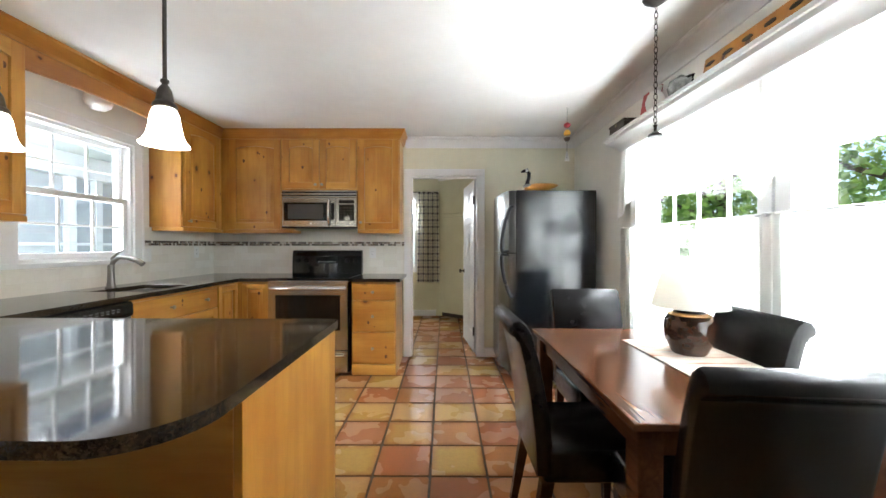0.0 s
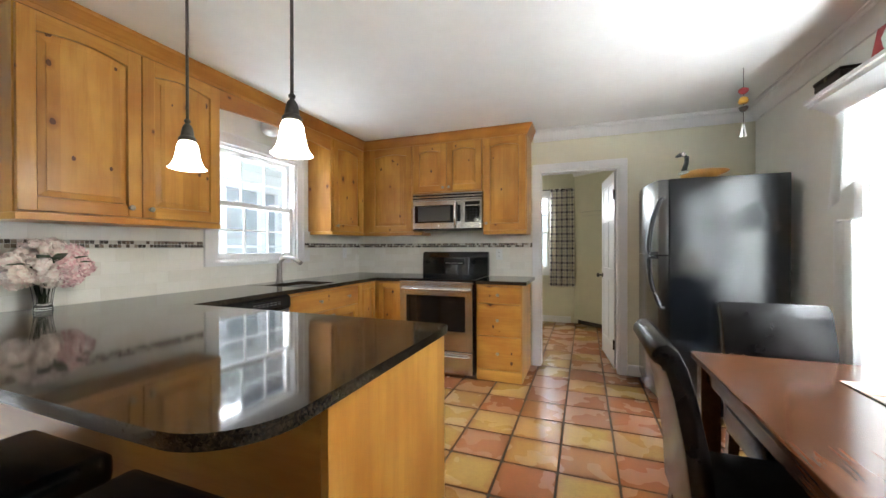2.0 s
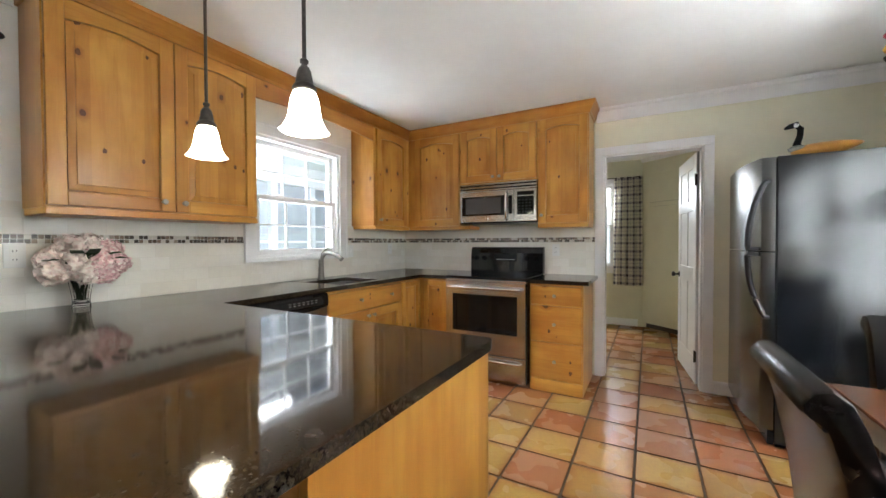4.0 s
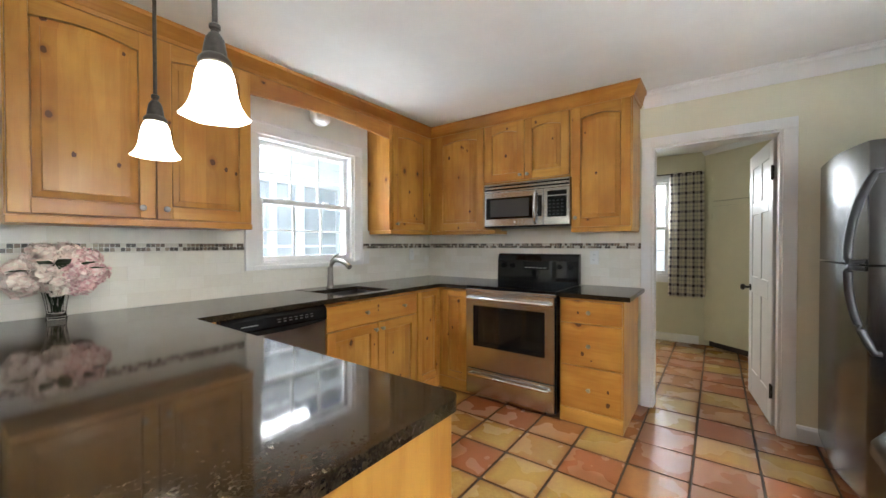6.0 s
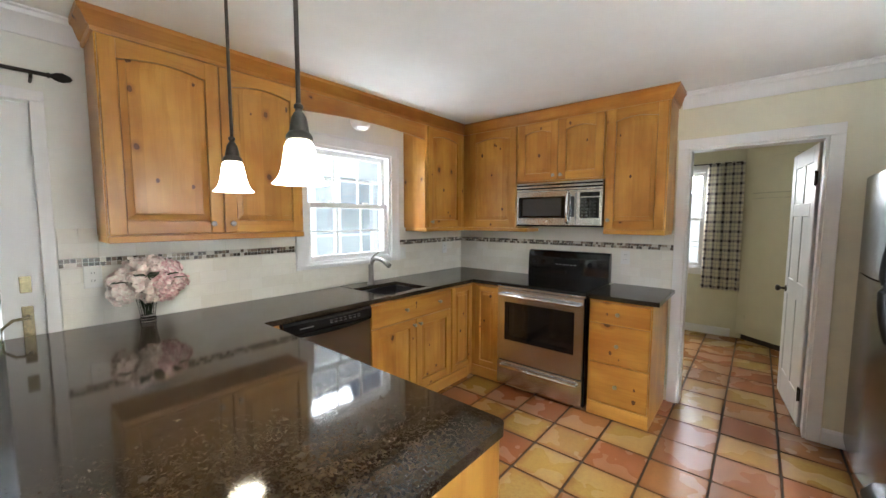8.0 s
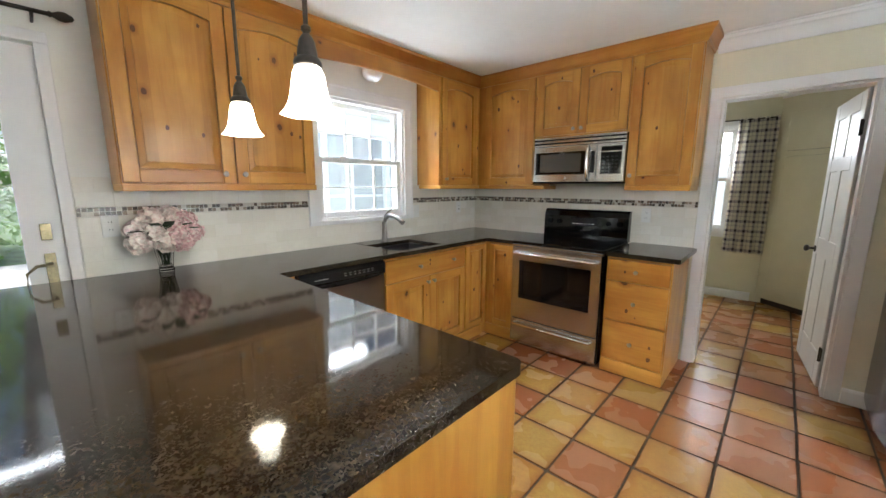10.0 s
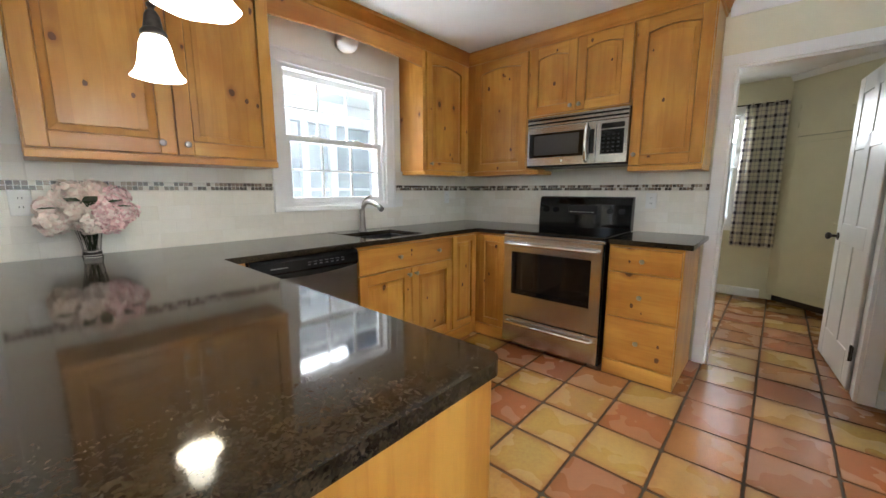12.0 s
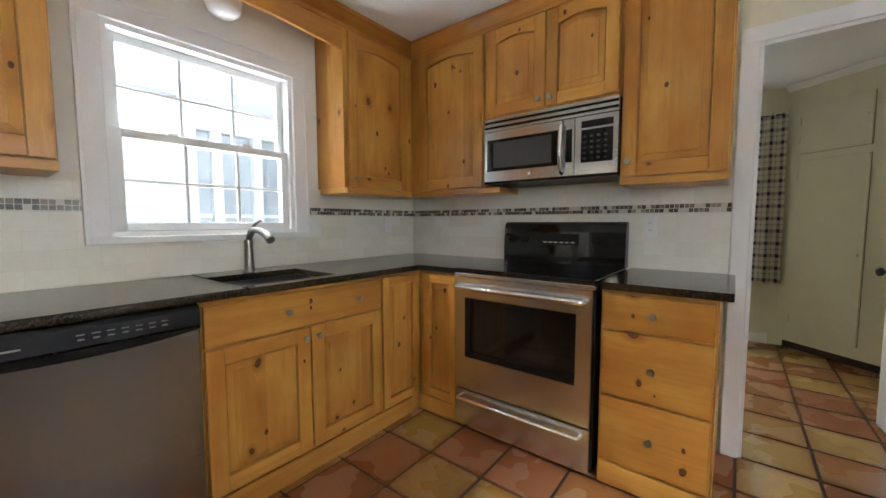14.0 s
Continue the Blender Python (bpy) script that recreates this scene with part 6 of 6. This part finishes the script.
def wing():
    """A white wing across the patio: clapboards, then a glazed porch between white posts."""
    x, ya, yb, ye = -3.45, 3.6, 5.90, 12.6
    c = thing("house_wing", (x - 1, 8, -0.3), "white clapboard wing of the house with glazed porch", "house")
    bm = bmesh.new()
    for k in range(21):
        z = -0.3 + 0.125 * k
        prism(bm, [(x, z), (x, z + 0.124), (x - 0.02, z + 0.124), (x + 0.014, z)], ya, yb)
    for v in bm.verts:
        v.co = Vector((v.co.x, v.co.z, v.co.y))
    bmesh.ops.recalc_face_normals(bm, faces=bm.faces)
    part("siding", bm, CLAP, c)
    part("wall", bx(x - 3, x - 0.35, ya, ye, -0.35, 2.33), SIDING, c)
    part("wall", bx(x - 0.349, x - 0.022, ya, yb, -0.35, 2.33), SIDING, c)
    part("beam", bx(x - 0.12, x + 0.03, yb, ye, 2.06, 2.33, 0.006), SIDING, c)
    part("soffit", bx(x - 0.3, x + 0.42, ya - 0.2, ye + 0.2, 2.331, 2.50), SIDING, c)
    bm = prism(bmesh.new(), [(x + 0.5, 2.501), (x - 2.4, 4.0), (x - 4.4, 2.501)], -ye - 0.3, 0.3 - ya, Matrix(((1, 0, 0, 0), (0, 0, -1, 0), (0, 1, 0, 0), (0, 0, 0, 1))))
    bmesh.ops.recalc_face_normals(bm, faces=bm.faces)
    part("roof", bm, ROOF, c)
    posts = [5.96, 6.18, 6.57, 7.22, 7.56, 8.2, 8.85, 9.5, 10.15, 10.8, 11.45, 12.1]
    for k, y in enumerate(posts):
        part("post", bx(x - 0.10, x + 0.02, y - 0.045, y + 0.045, -0.30, 2.059, 0.006), SIDING, c)
        y1 = posts[k + 1] if k + 1 < len(posts) else ye
        w = part("window", bx(x - 0.07, x - 0.045, y + 0.0455, y1 - 0.0455, -0.3, 0.45, 0.003), SIDING, c)
        part("pane", bx(x - 0.065, x - 0.058, y + 0.0455, y1 - 0.0455, 0.455, 2.055), SHUT, w, "pale blue-grey porch glazing")
        part("rail", bx(x - 0.0575, x - 0.035, y + 0.046, y1 - 0.046, 1.24, 1.275, 0.003), SIDING, w)


wing()


gar = thing("garage", (0, 15, -0.35), "white sided garage behind the house", "house")
bm = bmesh.new()
for k in range(22):
    z = -0.35 + 0.16 * k
    box(bm, -5.0, 4.5, 12.8 + 0.006 * (k % 2), 12.83, z, z + 0.156)
part("siding", bm, SIDING, gar)
part("wall", bx(-5.0, 4.5, 12.831, 17.0, -0.35, 3.2), SIDING, gar)
bm = prism(bmesh.new(), [(12.5, 3.2), (17.3, 3.2), (14.9, 5.0)], -5.3, 4.8, Matrix(((0, 0, 1, 0), (1, 0, 0, 0), (0, 1, 0, 0), (0, 0, 0, 1))))
bmesh.ops.recalc_face_normals(bm, faces=bm.faces)
part("roof", bm, ROOF, gar)


def tree(x, y, h, r, seed, n=6500):
    rnd = random.Random(seed)
    z = -0.35
    c = thing("tree", (x, y, z), "leafy green broadleaf tree on the lawn", "tree", "garden trees")
    tr = part("trunk", tube(bmesh.new(), [(x, y, z), (x + 0.1, y, z + h * 0.25), (x - 0.05, y + 0.1, z + h * 0.55), (x, y, z + h * 0.8)], [0.22, 0.17, 0.11, 0.05], 10), BARK, c, "", True)
    for k in range(6):
        a, zz = k * 1.1, z + h * (0.25 + 0.08 * k)
        part("limb", tube(bmesh.new(), [(x, y, zz), (x + 0.5 * r * math.cos(a), y + 0.5 * r * math.sin(a), zz + 0.12 * h), (x + 0.85 * r * math.cos(a), y + 0.85 * r * math.sin(a), zz + 0.2 * h)], [0.08, 0.05, 0.02], 7), BARK, tr)
    vs, fs = [], []
    clumps = [(Vector((x + rnd.gauss(0, 0.42) * r, y + rnd.gauss(0, 0.42) * r, z + h * rnd.uniform(0.12, 0.98))), rnd.uniform(0.25, 0.5) * r) for _ in range(46)]
    for q in range(n):
        o, s = clumps[q % len(clumps)]
        d = Vector((rnd.gauss(0, 1), rnd.gauss(0, 1), rnd.gauss(0, 1))).normalized()
        p = o + d * s * rnd.uniform(0.55, 1.0)
        t1 = Vector((rnd.gauss(0, 1), rnd.gauss(0, 1), rnd.gauss(0, 0.6))).normalized()
        t2 = t1.cross(Vector((rnd.gauss(0, 1), rnd.gauss(0, 1), 1))).normalized()
        l, w = rnd.uniform(0.10, 0.18), rnd.uniform(0.05, 0.09)
        i = len(vs)
        vs += [p, p + t1 * l * 0.5 + t2 * w, p + t1 * l, p + t1 * l * 0.5 - t2 * w]
        fs.append((i, i + 1, i + 2, i + 3))
    me = bpy.data.meshes.new("crown")
    off = Vector((x, y, z))
    me.from_pydata([v - off for v in vs], [], fs)
    me.materials.append(LEAVES)
    ob = new("crown", me)
    ob.parent = c


for k, (x, y, h, r) in enumerate(((8.0, 5.5, 5.0, 2.2), (9.0, 8.5, 5.6, 2.4), (7.5, 11.5, 5.0, 2.2), (10.0, 3.0, 5.5, 2.3), (8.0, 15.5, 6.0, 2.6), (13.0, 10.5, 8.0, 3.2), (13.0, 6.5, 8.0, 3.2), (-12.5, 0.5, 6.5, 2.7), (-13.0, 3.6, 7.0, 2.8), (-12.0, -3.5, 6.5, 2.6))):
    tree(x, y, h, r, k + 11)


# ---- cream wall tiles and mosaic band ----
SPLASH = hued("cream_stone_tile", [(0.0, (0.79, 0.755, 0.67)), (0.5, (0.83, 0.80, 0.72)), (1.0, (0.86, 0.835, 0.77))], 0.35, 0.15, island=False)
MOSAIC = hued("glass_mosaic", [(0.0, (0.022, 0.014, 0.010)), (0.26, (0.07, 0.042, 0.026)), (0.46, (0.19, 0.13, 0.09)), (0.60, (0.62, 0.58, 0.50)), (0.80, (0.30, 0.24, 0.18)), (0.90, (0.035, 0.022, 0.016))], 0.18)
for nd_ in MOSAIC.node_tree.nodes:
    if nd_.type == "VALTORGB" and len(nd_.color_ramp.elements) == 6:
        nd_.color_ramp.interpolation = "CONSTANT"
wall_w, wall_n = bpy.data.objects["wall_west"], bpy.data.objects["wall_north"]
cache = {}


def piece(name, w, h, t, material):
    """A shared, slightly rounded tile; its face looks along +z."""
    key = (name, round(w, 4), round(h, 4))
    if key not in cache:
        bm = prism(bmesh.new(), [(0, 0), (w, 0), (w, h), (0, h)], 0.0, t)
        top = max(bm.faces, key=lambda f: f.calc_center_median().z)
        bmesh.ops.bevel(bm, geom=list(top.edges), offset=0.0006, segments=1, affect="EDGES")
        me = bpy.data.meshes.new(name)
        bm.to_mesh(me)
        bm.free()
        me.materials.append(material)
        cache[key] = me
    return cache[key]


TW, TH, GAP = 0.152, 0.076, 0.0009


def courses(which, u0, u1, z0, z1, face, parent, origin):
    """Staggered tiles from u0 to u1; the joints are counted from origin."""
    j, z = 0, z0
    while z < z1 - 0.008:
        h = min(TH, z1 - z)
        u = origin - (TW / 2 if j % 2 else 0)
        while u < u1 - 0.004:
            a, b = max(u, u0), min(u + TW, u1)
            if b - a > 0.006:
                ob = new("tile", piece("tile", b - a - GAP, h - GAP, 0.009, SPLASH))
                ob.matrix_basis = facing(which, a, z, face)
                ob.parent = parent
            u += TW
        z += TH
        j += 1


MB, MT = 1.243, 1.288
BED = plain("cream_wall_grout", (0.70, 0.67, 0.60), 0.85, var=0.04)
for a, b, z1 in ((3.716, 4.954, 1.402), (4.954, 6.004, 1.0975), (6.004, BY - 0.0095, 1.402)):
    part("grout_bed", bx(WX - 0.001, WX + 0.0086, a, b, CT + 0.0005, z1), BED, wall_w)
part("grout_bed", bx(WX + 0.0095, 0.515, BY - 0.0086, BY + 0.001, CT + 0.0005, 1.402), BED, wall_n)
Z2 = CT + 0.002 + 2 * TH
courses("x", 3.715, BY - 0.010, CT + 0.002, Z2, WX, wall_w, 3.715)
courses("x", 4.953, 6.005, Z2, 1.097, WX, wall_w, 3.715)
courses("x", 3.715, 4.952, Z2, MB - 0.001, WX, wall_w, 3.715)
courses("x", 6.006, BY - 0.010, Z2, MB - 0.001, WX, wall_w, 3.715)
courses("x", 3.715, 3.862, MT + 0.001, 1.442, WX, wall_w, 3.715)
courses("x", 3.862, 4.952, MT + 0.001, 1.403, WX, wall_w, 3.715)
courses("x", 6.006, BY - 0.010, MT + 0.001, 1.403, WX, wall_w, 3.715)
courses("y", WX + 0.010, 0.516, CT + 0.002, MB - 0.001, BY, wall_n, WX + 0.010)
courses("y", WX + 0.010, 0.516, MT + 0.001, 1.403, BY, wall_n, WX + 0.010)


def band(which, u0, u1, face, parent):
    vs, fs = [], []
    s, g = 0.0225, 0.0022
    rnd = random.Random(9)
    m = None
    for r in range(2):
        u = u0 - rnd.uniform(0, 0.01)
        while u < u1:
            a, b = max(u, u0), min(u + s - g, u1)
            if b - a > 0.004:
                z, t = MB + r * s, 0.0088 + rnd.uniform(0, 0.001)
                i = len(vs)
                q = [(a, z), (b, z), (b, z + s - g), (a, z + s - g)]
                mm = facing(which, 0, 0, face)
                vs += [mm @ Vector((p, v, 0.0)) for p, v in q] + [mm @ Vector((p, v, t)) for p, v in q]
                fs += [(i + 4, i + 5, i + 6, i + 7)] + [(i + k, i + (k + 1) % 4, i + 4 + (k + 1) % 4, i + 4 + k) for k in range(4)]
            u += s
    me = bpy.data.meshes.new("mosaic_band")
    me.from_pydata(vs, [], fs)
    me.materials.append(MOSAIC)
    ob = new("mosaic_band", me)
    ob.parent = parent
    tagged(ob, "band of small brown and cream glass mosaic", "", "", "stuff")


band("x", 3.715, 4.952, WX, wall_w)
band("x", 6.006, BY - 0.010, WX, wall_w)
band("y", WX + 0.010, 0.516, BY, wall_n)

# ---- terracotta floor tiles ----
fl = bpy.data.objects["floor"]
P, X0, Y0 = 0.3115, 0.2695, 5.137
PYT = 0.3125


# the firing colours, row by row from the utility room towards the dining end, columns eastwards from the sink
ROWS = {12: "omomomyyo", 11: "omromooom", 10: "oooooorym", 9: "ooooomoro", 8: "ooooomoro", 7: "ooooommyo", 6: "omoromyoo", 5: "ooomoryro",
        4: "oomooopmy", 3: "oyrroyppr", 2: "ormymropr", 1: "oprryymym", 0: "yroyypmor", -1: "moromyryo", -2: "oymromoro"}


def floor_tile(variant, material):
    rnd = random.Random(variant)
    w = P - 0.010
    bm = bmesh.new()
    pts = [(x, y) for x, y in rounded([(-w / 2, -w / 2, 0.012), (w / 2, -w / 2, 0.012), (w / 2, w / 2, 0.012), (-w / 2, w / 2, 0.012)], 2)]
    pts = [(x + rnd.uniform(-0.0015, 0.0015), y + rnd.uniform(-0.0015, 0.0015)) for x, y in pts]
    loops = [(1.0, -0.006), (1.0, -0.002), (0.982, 0.0), (0.9, 0.0002)]
    rings = [[bm.verts.new((x * k, y * k, z)) for x, y in pts] for k, z in loops]
    for a, b in zip(rings, rings[1:]):
        for i in range(len(pts)):
            bm.faces.new((a[i], a[(i + 1) % len(pts)], b[(i + 1) % len(pts)], b[i]))
    bm.faces.new(rings[-1])
    me = bpy.data.meshes.new("floor_tile")
    bm.to_mesh(me)
    bm.free()
    me.materials.append(material)
    me.materials.append(EDGE)
    for p in me.polygons:
        p.material_index = 0 if p.normal.z > 0.9 else 1
    return me


kinds = {c: [floor_tile(k, m) for k in range(6)] for c, m in TILES.items()}
rnd = random.Random(21)
rest_v, rest_f = [], []
for i in range(-7, 8):
    for j in range(-20, 15):
        cx, cy = X0 + (i + 0.5) * P, Y0 + (j + 0.5) * PYT
        if not (WX < cx + P / 2 and cx - P / 2 < EX and SY < cy < FY):
            continue
        near = 4.2 < cy and not (cx < -1.05 and cy < BY) and not (cy > BY + 0.1 and (cx < -0.3 or cx > 1.45)) and not (cx < 0.35 and cy < 4.4)
        row = ROWS.get(j, "")
        me = kinds[row[i + 5] if row and 0 <= i + 5 < len(row) else rnd.choice("yymoorp")][rnd.randrange(6)]
        turn = rnd.randrange(4)
        dz = rnd.uniform(-0.0012, 0.0)
        mat = pose(cx, cy, dz, rnd.uniform(-0.15, 0.15), rnd.uniform(-0.15, 0.15), 90 * turn)
        if near:
            ob = new("floor_tile", me)
            ob.matrix_basis = mat
            ob.parent = fl
        else:
            b0 = len(rest_v)
            rest_v += [mat @ v.co for v in me.vertices]
            rest_f += [tuple(b0 + k for k in p.vertices) for p in me.polygons]
me = bpy.data.meshes.new("more_floor_tiles")
me.from_pydata(rest_v, [], rest_f)
me.materials.append(TILE2)
ob = new("more_floor_tiles", me)
ob.parent = fl
tagged(ob, "glazed terracotta floor tiles", "", "", "stuff")
